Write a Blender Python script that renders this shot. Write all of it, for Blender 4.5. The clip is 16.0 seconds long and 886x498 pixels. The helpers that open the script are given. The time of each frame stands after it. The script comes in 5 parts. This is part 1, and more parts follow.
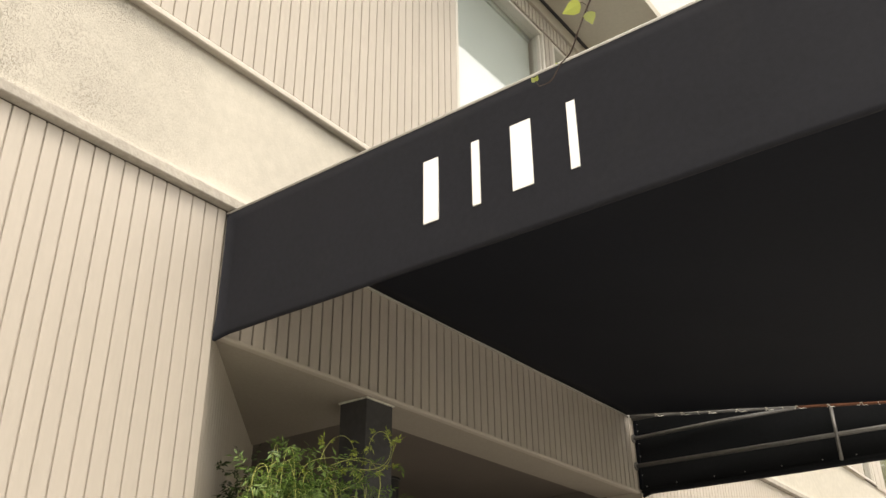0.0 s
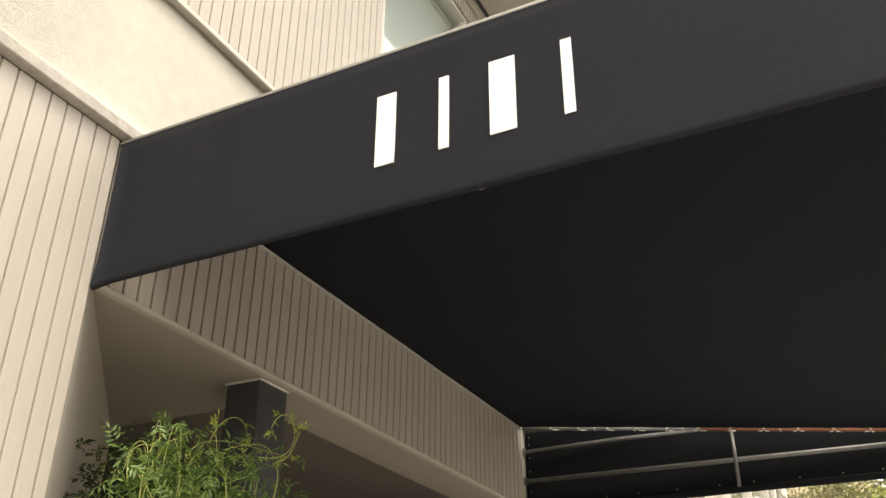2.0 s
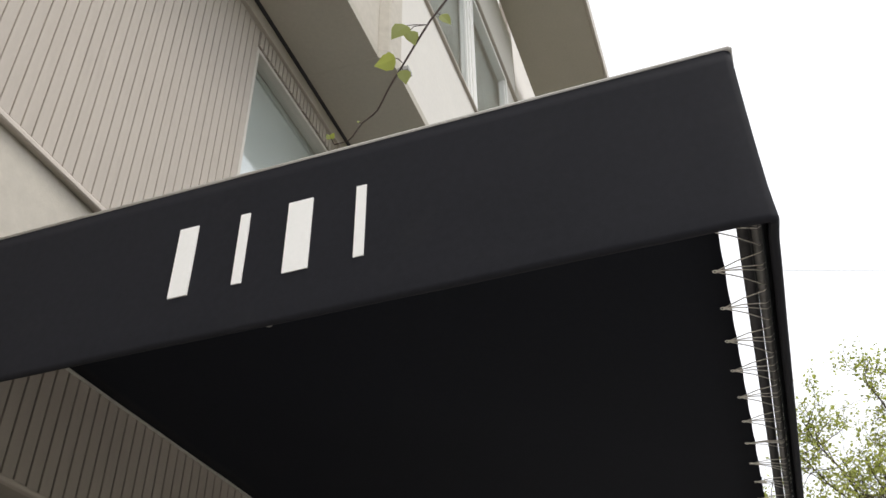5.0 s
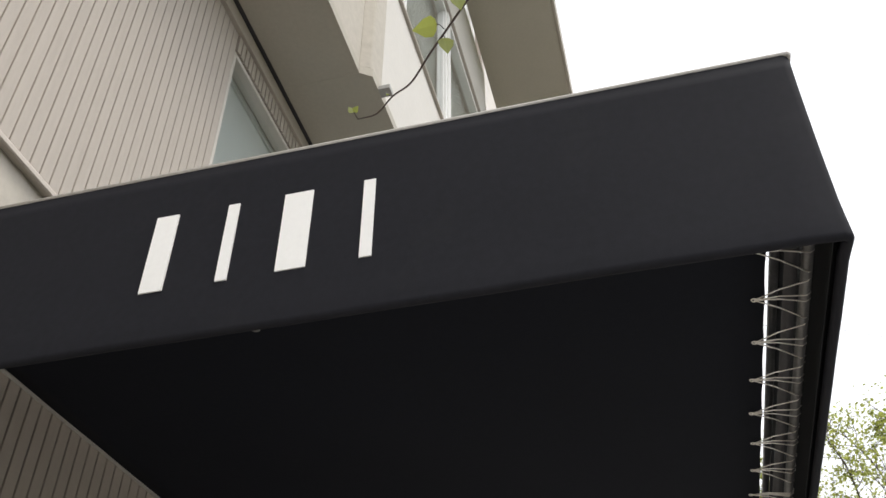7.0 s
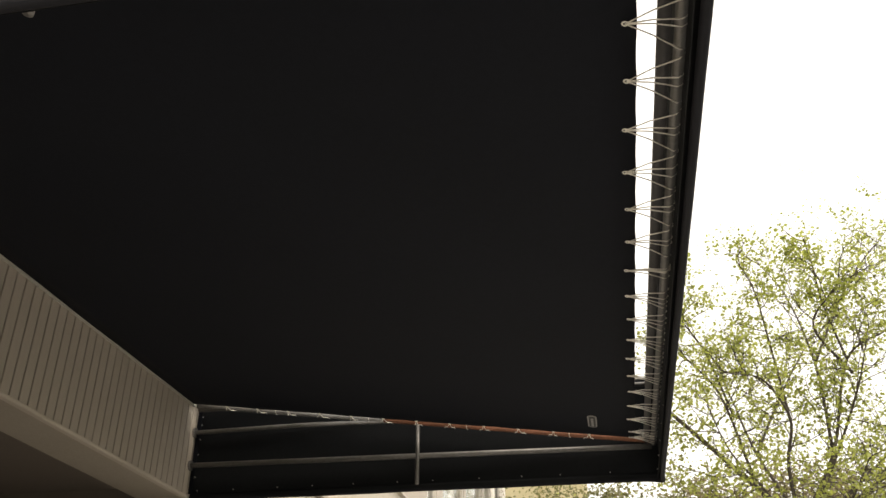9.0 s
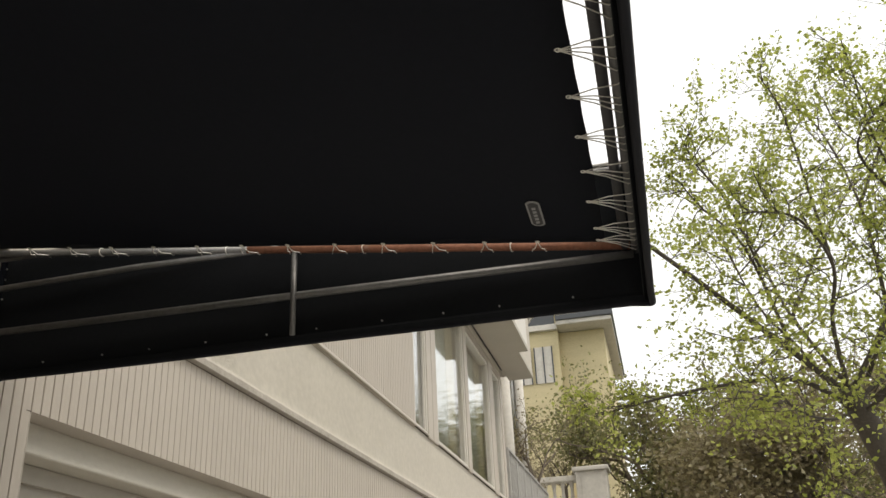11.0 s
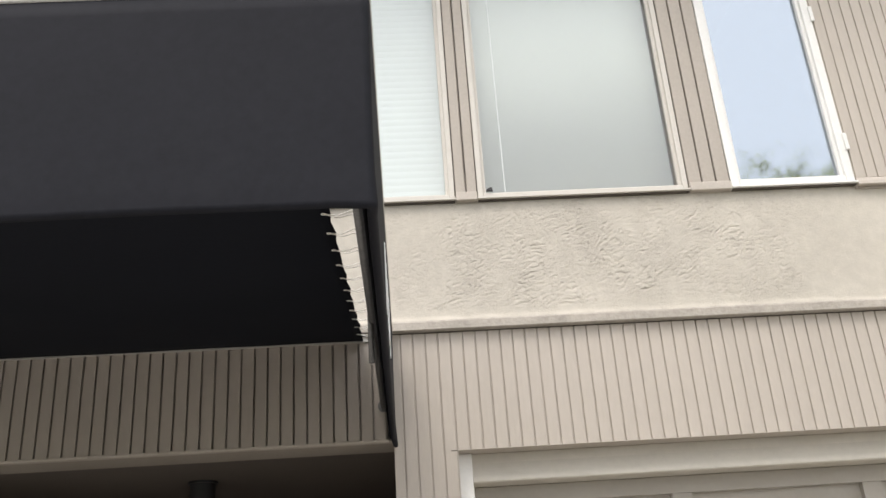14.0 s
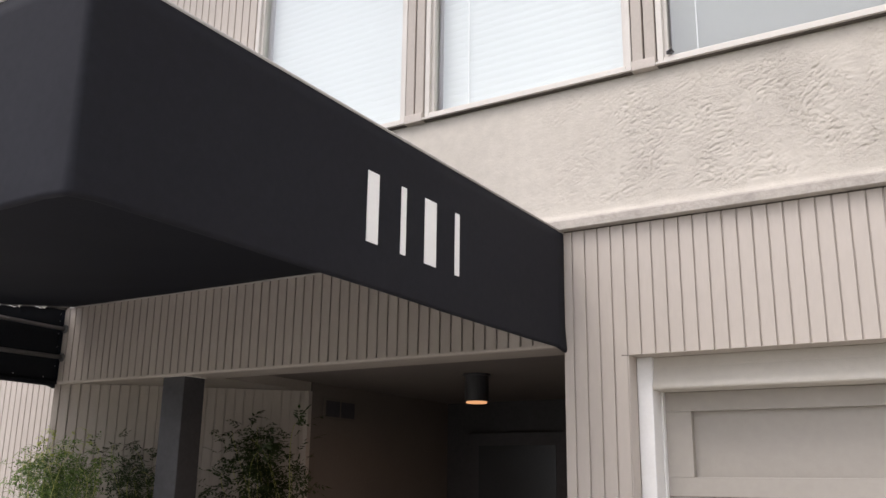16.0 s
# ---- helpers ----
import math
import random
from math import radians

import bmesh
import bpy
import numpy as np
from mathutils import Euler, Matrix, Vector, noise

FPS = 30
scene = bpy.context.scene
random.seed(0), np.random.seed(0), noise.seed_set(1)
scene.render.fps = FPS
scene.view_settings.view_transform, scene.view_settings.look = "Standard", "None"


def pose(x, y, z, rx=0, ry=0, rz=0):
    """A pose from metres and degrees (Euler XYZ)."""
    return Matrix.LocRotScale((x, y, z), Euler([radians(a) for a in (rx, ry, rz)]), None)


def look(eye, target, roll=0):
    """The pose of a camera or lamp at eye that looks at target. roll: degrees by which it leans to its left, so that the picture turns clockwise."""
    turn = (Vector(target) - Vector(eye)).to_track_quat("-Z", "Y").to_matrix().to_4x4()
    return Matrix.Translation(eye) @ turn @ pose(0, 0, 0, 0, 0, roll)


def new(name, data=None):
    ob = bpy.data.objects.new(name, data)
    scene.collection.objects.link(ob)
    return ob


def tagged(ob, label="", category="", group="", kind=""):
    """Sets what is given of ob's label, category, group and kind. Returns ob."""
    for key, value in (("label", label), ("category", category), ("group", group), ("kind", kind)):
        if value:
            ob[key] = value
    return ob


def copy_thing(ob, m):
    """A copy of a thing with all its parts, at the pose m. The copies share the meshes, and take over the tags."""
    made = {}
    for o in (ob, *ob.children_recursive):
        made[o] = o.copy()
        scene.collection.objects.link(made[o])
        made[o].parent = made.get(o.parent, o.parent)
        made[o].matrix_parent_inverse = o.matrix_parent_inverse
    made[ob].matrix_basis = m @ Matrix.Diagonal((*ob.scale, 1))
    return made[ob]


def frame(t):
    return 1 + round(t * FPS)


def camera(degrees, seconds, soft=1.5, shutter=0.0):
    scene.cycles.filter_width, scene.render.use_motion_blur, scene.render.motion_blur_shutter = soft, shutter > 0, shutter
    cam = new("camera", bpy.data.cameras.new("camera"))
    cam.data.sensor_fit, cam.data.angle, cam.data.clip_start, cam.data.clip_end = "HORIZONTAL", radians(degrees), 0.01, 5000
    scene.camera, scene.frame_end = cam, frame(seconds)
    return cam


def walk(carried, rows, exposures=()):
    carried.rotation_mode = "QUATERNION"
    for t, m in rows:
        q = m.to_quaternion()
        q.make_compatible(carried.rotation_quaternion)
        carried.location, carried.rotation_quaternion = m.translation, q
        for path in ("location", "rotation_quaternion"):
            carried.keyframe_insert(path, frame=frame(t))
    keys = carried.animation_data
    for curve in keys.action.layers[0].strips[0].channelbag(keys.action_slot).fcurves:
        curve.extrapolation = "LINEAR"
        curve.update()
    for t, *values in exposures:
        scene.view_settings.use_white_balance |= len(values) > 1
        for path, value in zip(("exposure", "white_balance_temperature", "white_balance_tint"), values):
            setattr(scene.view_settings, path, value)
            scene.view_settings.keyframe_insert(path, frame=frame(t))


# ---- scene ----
cam = camera(52.4, 16.0)
SKY_STRENGTH = 0.11
EXPOSURES = [
    (0, 1.30, 7400, 9), (1.5, 1.43, 7350, 9), (2.5, 1.61, 7400, 8), (3, 1.78, 7450, 8), (3.5, 1.6, 7350, 8), (4, 1.02, 7700, 9), (4.5, .82, 7100, 10),
    (5, .58, 6500, 10), (7.5, .68, 6500, 10), (8, .66, 6650, 10), (8.5, 1.0, 6850, 10), (9, .90, 7500, 9), (11.5, .46, 6600, 8), (12, .45, 6300, 9),
    (12.5, .50, 6550, 6), (13, 1.28, 7200, 8), (13.5, 1.08, 7000, 9), (14, 1.0, 6550, 11), (15, .74, 6450, 16), (16, 1.0, 6350, 17),
]
PATH = [
    (0, (-2.347, -3.019, 0.938), (-0.919, -1.955, 1.849), -0.6),
    (0.5, (-2.188, -2.677, 0.949), (-0.714, -1.712, 1.896), 0.6),
    (1, (-2.112, -2.425, 1.009), (-0.569, -1.587, 1.967), 0.1),
    (1.5, (-2.072, -2.409, 1.006), (-0.512, -1.603, 1.963), 0.3),
    (2, (-2.041, -2.455, 0.994), (-0.466, -1.661, 1.937), 0.4),
    (2.5, (-2.035, -2.506, 0.997), (-0.445, -1.759, 1.953), -0.3),
    (3, (-2.002, -2.562, 1.015), (-0.374, -1.947, 2.001), -1.4),
    (3.5, (-1.96, -2.628, 1.009), (-0.278, -2.232, 2.016), -2.4),
    (4, (-1.882, -2.652, 1.005), (-0.153, -2.398, 1.977), -2.6),
    (4.5, (-1.946, -2.699, 1.018), (-0.289, -2.353, 2.084), -2.6),
    (5, (-1.95, -2.769, 0.991), (-0.432, -2.249, 2.185), -0.9),
    (5.2, (-1.934, -2.788, 0.988), (-0.435, -2.222, 2.185), -0.1),
    (7.3, (-1.692, -2.478, 1.111), (-0.192, -2.15, 2.393), -0.3),
    (7.5, (-1.683, -2.488, 1.102), (-0.174, -2.204, 2.384), -1.0),
    (8, (-1.678, -2.509, 1.083), (-0.146, -2.162, 2.322), -0.8),
    (8.5, (-1.536, -2.665, 1.028), (0.079, -2.278, 2.142), -0.5),
    (9, (-1.233, -2.691, 1.028), (0.489, -2.37, 1.992), 0.2),
    (9.2, (-1.052, -2.631, 1.034), (0.694, -2.320, 1.956), 0.4),
    (11.3, (1.155, -3.064, 1.209), (2.934, -2.612, 2.003), -3.4),
    (11.5, (1.362, -3.186, 1.225), (3.115, -2.644, 2.022), -2.9),
    (12, (1.92, -3.657, 1.245), (3.536, -2.818, 2.072), -3.3),
    (12.5, (2.459, -4.081, 1.274), (3.688, -2.758, 2.135), -6.8),
    (13, (3.071, -4.447, 1.402), (3.758, -2.805, 2.315), -4.6),
    (13.5, (3.725, -4.851, 1.452), (4.017, -3.081, 2.335), -3.2),
    (14, (4.305, -4.997, 1.416), (4.411, -3.162, 2.204), -3.9),
    (14.5, (4.92, -4.856, 1.527), (4.728, -2.997, 2.239), -2.5),
    (15, (5.566, -4.825, 1.548), (4.974, -3.028, 2.196), -1.1),
    (15.5, (5.993, -4.625, 1.623), (5.158, -2.891, 2.17), 0.0),
    (16, (6.195, -4.325, 1.698), (5.17, -2.685, 2.208), 0.8),
]
walk(cam, [(t, look(eye, goal, roll)) for t, eye, goal, roll in PATH], EXPOSURES)

# ---- sky and light: a bright overcast day ----
world = bpy.data.worlds.new("overcast_sky")
scene.world = world
world.use_nodes = True
wn, wl = world.node_tree.nodes, world.node_tree.links
wn.clear()
sky = wn.new("ShaderNodeTexSky")
sky.sky_type, sky.sun_disc = "NISHITA", False
sky.sun_elevation, sky.sun_rotation, sky.dust_density = radians(58), radians(200), 4.0
veil = wn.new("ShaderNodeMix")
veil.data_type = "RGBA"
veil.inputs[0].default_value = 0.86
veil.inputs[7].default_value = (9.2, 9.3, 9.6, 1)
wl.new(sky.outputs[0], veil.inputs[6])
wbg = wn.new("ShaderNodeBackground")
wbg.inputs[1].default_value = SKY_STRENGTH
wl.new(veil.outputs[2], wbg.inputs[0])
wout = wn.new("ShaderNodeOutputWorld")
wl.new(wbg.outputs[0], wout.inputs[0])
sun = new("sun", bpy.data.lights.new("sun", "SUN"))
sun.data.energy, sun.data.angle, sun.data.color = 0.95, radians(24), (1.0, 0.95, 0.88)
sun.matrix_world = look((0, 0, 30), (8, 16, 1.4))


# ---- materials ----
def material(name, base, rough=0.7, metal=0.0, vary=0.12, grain=60.0, stain=1.5, bump=0.15, bump_scale=120.0,
             spec=0.4, island=0.0, stretch=(1, 1, 1), stain_colour=None, stain_amount=0.3, extra=0.0):
    """A procedural surface: base colour varied at two scales, with fine relief."""
    m = bpy.data.materials.new(name)
    m.use_nodes = True
    n, l = m.node_tree.nodes, m.node_tree.links
    b = n["Principled BSDF"]
    b.inputs["Roughness"].default_value, b.inputs["Metallic"].default_value = rough, metal
    b.inputs["Specular IOR Level"].default_value = spec
    geo = n.new("ShaderNodeNewGeometry")
    mp = n.new("ShaderNodeMapping")
    mp.inputs["Scale"].default_value = stretch
    l.new(geo.outputs["Position"], mp.inputs["Vector"])
    fine, broad = n.new("ShaderNodeTexNoise"), n.new("ShaderNodeTexNoise")
    for tex, sc, det in ((fine, grain, 3), (broad, stain, 5)):
        tex.inputs["Scale"].default_value, tex.inputs["Detail"].default_value = sc, det
        tex.inputs["Roughness"].default_value = 0.6
        l.new(mp.outputs[0], tex.inputs["Vector"])
    add = n.new("ShaderNodeMath")
    add.operation = "ADD"
    l.new(fine.outputs["Fac"], add.inputs[0])
    l.new(broad.outputs["Fac"], add.inputs[1])
    last = add
    if island:
        info = n.new("ShaderNodeObjectInfo")
        mul = n.new("ShaderNodeMath")
        mul.operation, mul.inputs[1].default_value = "MULTIPLY_ADD", island
        l.new(info.outputs["Random"], mul.inputs[0])
        l.new(add.outputs[0], mul.inputs[2])
        last = mul
    ramp = n.new("ShaderNodeMapRange")
    ramp.inputs[1].default_value, ramp.inputs[2].default_value = 0.6, 1.4 + island
    ramp.inputs[3].default_value, ramp.inputs[4].default_value = 1 - vary, 1 + vary
    l.new(last.outputs[0], ramp.inputs[0])
    mix = n.new("ShaderNodeMix")
    mix.data_type, mix.blend_type = "RGBA", "MULTIPLY"
    mix.inputs[0].default_value = 1
    mix.inputs[6].default_value = (*base, 1)
    l.new(ramp.outputs[0], mix.inputs[7])
    colour = mix.outputs[2]
    if stain_colour:
        spots = n.new("ShaderNodeTexNoise")
        spots.inputs["Scale"].default_value, spots.inputs["Detail"].default_value = stain * 2.3, 8
        spots.inputs["Roughness"].default_value = 0.72
        l.new(mp.outputs[0], spots.inputs["Vector"])
        cut = n.new("ShaderNodeMapRange")
        cut.inputs[1].default_value, cut.inputs[2].default_value = 0.56, 0.78
        cut.inputs[4].default_value = stain_amount
        l.new(spots.outputs["Fac"], cut.inputs[0])
        over = n.new("ShaderNodeMix")
        over.data_type = "RGBA"
        over.inputs[7].default_value = (*stain_colour, 1)
        l.new(cut.outputs[0], over.inputs[0])
        l.new(colour, over.inputs[6])
        colour = over.outputs[2]
    l.new(colour, b.inputs["Base Color"])
    if bump:
        tex = n.new("ShaderNodeTexNoise")
        tex.inputs["Scale"].default_value, tex.inputs["Detail"].default_value = bump_scale, 4
        l.new(mp.outputs[0], tex.inputs["Vector"])
        height = tex.outputs["Fac"]
        bm_ = n.new("ShaderNodeBump")
        bm_.inputs["Strength"].default_value, bm_.inputs["Distance"].default_value = bump, 0.01 + extra
        l.new(height, bm_.inputs["Height"])
        l.new(bm_.outputs[0], b.inputs["Normal"])
    return m


def glass_material(name, tint=(0.96, 0.975, 0.97), mirror=0.08, shine=(1, 1, 1)):
    """Window glass: clear, with a mirror coat that follows the angle."""
    m = bpy.data.materials.new(name)
    m.use_nodes = True
    n, l = m.node_tree.nodes, m.node_tree.links
    n.clear()
    out, mix = n.new("ShaderNodeOutputMaterial"), n.new("ShaderNodeMixShader")
    clear, gloss, face = n.new("ShaderNodeBsdfTransparent"), n.new("ShaderNodeBsdfGlossy"), n.new("ShaderNodeLayerWeight")
    clear.inputs[0].default_value = (*tint, 1)
    gloss.inputs["Roughness"].default_value, gloss.inputs["Color"].default_value = 0.05, (*shine, 1)
    face.inputs["Blend"].default_value = 0.5
    power, span = n.new("ShaderNodeMath"), n.new("ShaderNodeMapRange")
    power.operation, power.inputs[1].default_value = "POWER", 4.0
    span.inputs[3].default_value, span.inputs[4].default_value = mirror, 0.95
    l.new(face.outputs["Facing"], power.inputs[0])
    l.new(power.outputs[0], span.inputs[0])
    wave, geo, bump = n.new("ShaderNodeTexNoise"), n.new("ShaderNodeNewGeometry"), n.new("ShaderNodeBump")
    wave.inputs["Scale"].default_value = 1.1
    bump.inputs["Strength"].default_value, bump.inputs["Distance"].default_value = 0.012, 0.03
    l.new(geo.outputs["Position"], wave.inputs["Vector"])
    l.new(wave.outputs["Fac"], bump.inputs["Height"])
    l.new(bump.outputs[0], gloss.inputs["Normal"])
    l.new(span.outputs[0], mix.inputs[0])
    l.new(clear.outputs[0], mix.inputs[1])
    l.new(gloss.outputs[0], mix.inputs[2])
    l.new(mix.outputs[0], out.inputs[0])
    return m


def stucco_material(name, base):
    """Trowelled stucco: mostly smooth, torn ridges in one stretch, fine pits in another."""
    m = material(name, base, 0.85, vary=0.12, grain=14, stain=0.9, bump=0, stain_colour=(base[0] * 0.76, base[1] * 0.72, base[2] * 0.64),
                 stain_amount=0.3)
    n, l = m.node_tree.nodes, m.node_tree.links
    geo, xyz = n.new("ShaderNodeNewGeometry"), n.new("ShaderNodeSeparateXYZ")
    l.new(geo.outputs["Position"], xyz.inputs[0])

    def span(value, a, b, c=0.0, d=1.0):
        q = n.new("ShaderNodeMapRange")
        for k, v in zip((1, 2, 3, 4), (a, b, c, d)):
            q.inputs[k].default_value = v
        l.new(value, q.inputs[0])
        return q.outputs[0]

    def calc(how, a, b):
        q = n.new("ShaderNodeMath")
        q.operation = how
        for k, v in enumerate((a, b)):
            if isinstance(v, float):
                q.inputs[k].default_value = v
            else:
                l.new(v, q.inputs[k])
        return q.outputs[0]

    stroke = n.new("ShaderNodeMapping")
    stroke.inputs["Rotation"].default_value, stroke.inputs["Scale"].default_value = (0, 0.55, 0), (0.55, 1.0, 1.9)
    l.new(geo.outputs["Position"], stroke.inputs["Vector"])

    def cloud(scale, detail, rough=0.55, distort=0.0, swept=False):
        q = n.new("ShaderNodeTexNoise")
        q.inputs["Scale"].default_value, q.inputs["Detail"].default_value = scale, detail
        q.inputs["Roughness"].default_value, q.inputs["Distortion"].default_value = rough, distort
        l.new(stroke.outputs[0] if swept else geo.outputs["Position"], q.inputs["Vector"])
        return q.outputs["Fac"]

    x = xyz.outputs[0]
    patch = span(cloud(1.6, 4), 0.40, 0.62)
    torn_zone = calc("MULTIPLY", span(x, 3.7, 4.9), span(x, 7.35, 6.7))
    rough_patch = span(cloud(4.5, 5, 0.7), 0.38, 0.58)
    fine_shred = calc("MULTIPLY", span(cloud(120.0, 4, 0.6, 0.6), 0.46, 0.60), 0.40)
    torn = calc("MULTIPLY", fine_shred, calc("MULTIPLY", torn_zone, rough_patch))
    # shade in the crevices along the torn ridges, painted into the colour
    crevice_shade = calc("MULTIPLY", span(cloud(52.0, 4, 0.6, 1.2, True), 0.415, 0.375), calc("MULTIPLY", torn_zone, rough_patch))
    pit_zone = calc("MULTIPLY", span(x, -0.1, -0.9), span(patch, 0.0, 1.0, 0.3, 1.0))
    pits = calc("MULTIPLY", span(cloud(120.0, 4, 0.7), 0.49, 0.60), pit_zone)
    faint = calc("MULTIPLY", cloud(75.0, 6, 0.65), 0.45)
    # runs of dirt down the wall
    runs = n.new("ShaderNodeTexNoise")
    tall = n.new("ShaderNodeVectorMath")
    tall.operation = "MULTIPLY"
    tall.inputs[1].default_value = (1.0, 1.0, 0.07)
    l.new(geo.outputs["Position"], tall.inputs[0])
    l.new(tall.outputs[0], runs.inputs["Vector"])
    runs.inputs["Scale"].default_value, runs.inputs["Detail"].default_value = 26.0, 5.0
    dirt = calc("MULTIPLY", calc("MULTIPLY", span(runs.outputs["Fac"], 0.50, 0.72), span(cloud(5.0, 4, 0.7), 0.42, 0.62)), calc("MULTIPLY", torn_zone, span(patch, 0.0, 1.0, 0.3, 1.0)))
    height = calc("ADD", calc("SUBTRACT", torn, calc("MULTIPLY", pits, 0.9)), faint)
    bump = n.new("ShaderNodeBump")
    bump.inputs["Strength"].default_value, bump.inputs["Distance"].default_value = 0.8, 0.005
    l.new(height, bump.inputs["Height"])
    l.new(bump.outputs[0], n["Principled BSDF"].inputs["Normal"])
    # pits coloured darker, with the dirt runs and the painted crevice shade
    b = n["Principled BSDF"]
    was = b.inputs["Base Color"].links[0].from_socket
    dirt_and_shade = n.new("ShaderNodeMix")
    dirt_and_shade.data_type = "RGBA"
    dirt_and_shade.inputs[7].default_value = (base[0] * 0.45, base[1] * 0.41, base[2] * 0.36, 1)
    l.new(calc("MAXIMUM", calc("MAXIMUM", calc("MULTIPLY", pits, 0.75), calc("MULTIPLY", crevice_shade, 0.30)), calc("MULTIPLY", dirt, 0.16)), dirt_and_shade.inputs[0])
    l.new(was, dirt_and_shade.inputs[6])
    l.new(dirt_and_shade.outputs[2], b.inputs["Base Color"])
    return m


PAINT = (0.47, 0.42, 0.365)
M_SIDING = material("siding_paint", PAINT, 0.62, vary=0.07, grain=45, stain=1.1, bump=0.12, bump_scale=90, island=0.25,
                    stretch=(1, 1, 0.22), stain_colour=(0.31, 0.265, 0.22), stain_amount=0.34)
M_TRIM = material("trim_paint", (0.49, 0.44, 0.385), 0.55, vary=0.08, stain_colour=(0.33, 0.29, 0.24), stain_amount=0.25)
# Board paint made darker: the soffit's shade on the ribs is in the colour.
M_RIB = material("shaded_rib_paint", (0.42, 0.375, 0.325), 0.6, vary=0.08, grain=40, stain=1.2)
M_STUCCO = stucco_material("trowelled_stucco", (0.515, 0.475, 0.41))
M_DRIP = material("drip_edge_plaster", (0.39, 0.355, 0.31), 0.85, vary=0.22, grain=30, stain=3.0, bump=0.5, bump_scale=60, stain_colour=(0.24, 0.21, 0.175), stain_amount=0.55)
M_PANEL = material("smooth_white_panel", (0.66, 0.63, 0.58), 0.6, vary=0.05, grain=20, bump=0.05)
M_SOFFIT = material("soffit_paint", (0.46, 0.425, 0.36), 0.75, vary=0.06, grain=30, bump=0.08)
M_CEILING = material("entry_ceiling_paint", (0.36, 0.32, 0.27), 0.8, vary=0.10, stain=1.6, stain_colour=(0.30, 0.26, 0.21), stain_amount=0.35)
# Darker than the soffit paint: the deep entry's shade is put into this colour.
M_ENTRY = material("shaded_entry_paint", (0.17, 0.145, 0.125), 0.8, vary=0.10)
M_FLOOR_DARK = material("dark_bounce_floor", (0.09, 0.085, 0.08), 0.6, vary=0.15, grain=12)
M_FABRIC = material("black_canvas", (0.0156, 0.0161, 0.0205), 0.72, vary=0.18, grain=40, stain=1.2, bump=0, spec=0.13,
                    stain_colour=(0.025, 0.0255, 0.0275), stain_amount=0.5)
M_LINER = material("black_roof_canvas", (0.0096, 0.0110, 0.0156), 0.85, vary=0.15, grain=40, stain=0.8, bump=0, spec=0.12)
M_INNER_DARK = material("dark_inner_layer", (0.013, 0.0142, 0.0165), 0.9, vary=0.2, grain=40, bump=0, spec=0.15)
M_PIPING = material("grey_edge_binding", (0.42, 0.40, 0.37), 0.6, vary=0.2, grain=80)
M_PIPE = material("galvanised_pipe", (0.22, 0.215, 0.21), 0.48, 0.55, vary=0.25, grain=40, stain=6, stain_colour=(0.16, 0.13, 0.11), stain_amount=0.6)
M_RUST = material("rusty_pipe", (0.29, 0.125, 0.075), 0.75, 0.15, vary=0.4, grain=50, stain=9, stain_colour=(0.40, 0.33, 0.28), stain_amount=0.65)
M_ROPE = material("white_cord", (0.84, 0.81, 0.75), 0.8, vary=0.2, grain=300)
# Pale colour stands in for daylight showing through the eyelet holes.
M_EYELET = material("skylit_eyelet", (0.86, 0.83, 0.76), 0.4, 0.1, vary=0.1)
M_SNAP = material("bright_snap_cap", (0.55, 0.55, 0.54), 0.35, 0.1, vary=0.1)
M_STEEL = material("steel_screw", (0.65, 0.64, 0.62), 0.35, 0.9, vary=0.1)
M_WHITE = material("white_vinyl", (0.92, 0.92, 0.90), 0.5, vary=0.03, bump=0)
M_FRAME = material("white_window_paint", (0.78, 0.77, 0.74), 0.45, vary=0.05, stain_colour=(0.5, 0.46, 0.40), stain_amount=0.2)
M_WINTRIM = material("pale_window_paint", (0.60, 0.565, 0.51), 0.5, vary=0.07, stain_colour=(0.36, 0.32, 0.27), stain_amount=0.3)
M_GLASS = glass_material("window_glass")
# Mirror share raised and tinted blue to brighten the sky's reflection.
M_GLASS_MIRROR = glass_material("sky_mirror_glass", (0.55, 0.58, 0.60), 0.38, (0.84, 0.92, 1.0))
M_BLIND = material("white_blind", (0.64, 0.67, 0.655), 0.6, vary=0.03, bump=0)
M_BLIND_CORD = material("white_cord_plastic", (0.85, 0.85, 0.83), 0.5, vary=0.03, bump=0)
M_CURTAIN = material("grey_curtain", (0.62, 0.64, 0.60), 0.85, vary=0.05, grain=200, bump=0.05)
M_CURTAIN_Y = material("cream_curtain", (0.62, 0.55, 0.38), 0.85, vary=0.1)
M_SHEER = material("sheer_curtain_cloth", (0.46, 0.47, 0.40), 0.9, vary=0.06, grain=200, bump=0.03)
M_ROOM = material("room_plaster", (0.50, 0.49, 0.46), 0.9, vary=0.05)
M_GARAGE = material("garage_door_paint", (0.375, 0.345, 0.30), 0.5, vary=0.05, grain=25, stain=1.2, bump=0.05, stain_colour=(0.33, 0.30, 0.26), stain_amount=0.2)
M_HEADER = material("cream_header_paint", (0.53, 0.495, 0.43), 0.5, vary=0.06, grain=25)
# Dark of real joints, and of the shadow lines painted at sills and drip.
M_JOINT = material("joint_dirt_and_shadow", (0.10, 0.085, 0.07), 0.9, vary=0.35, grain=30, stain=6)
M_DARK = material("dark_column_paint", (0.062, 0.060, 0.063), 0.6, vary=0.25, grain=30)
M_CAULK = material("white_caulk", (0.72, 0.69, 0.62), 0.8, vary=0.35, grain=35, stain=20)
M_LAMP = material("dark_lamp_metal", (0.06, 0.06, 0.065), 0.4, 0.4, vary=0.1)
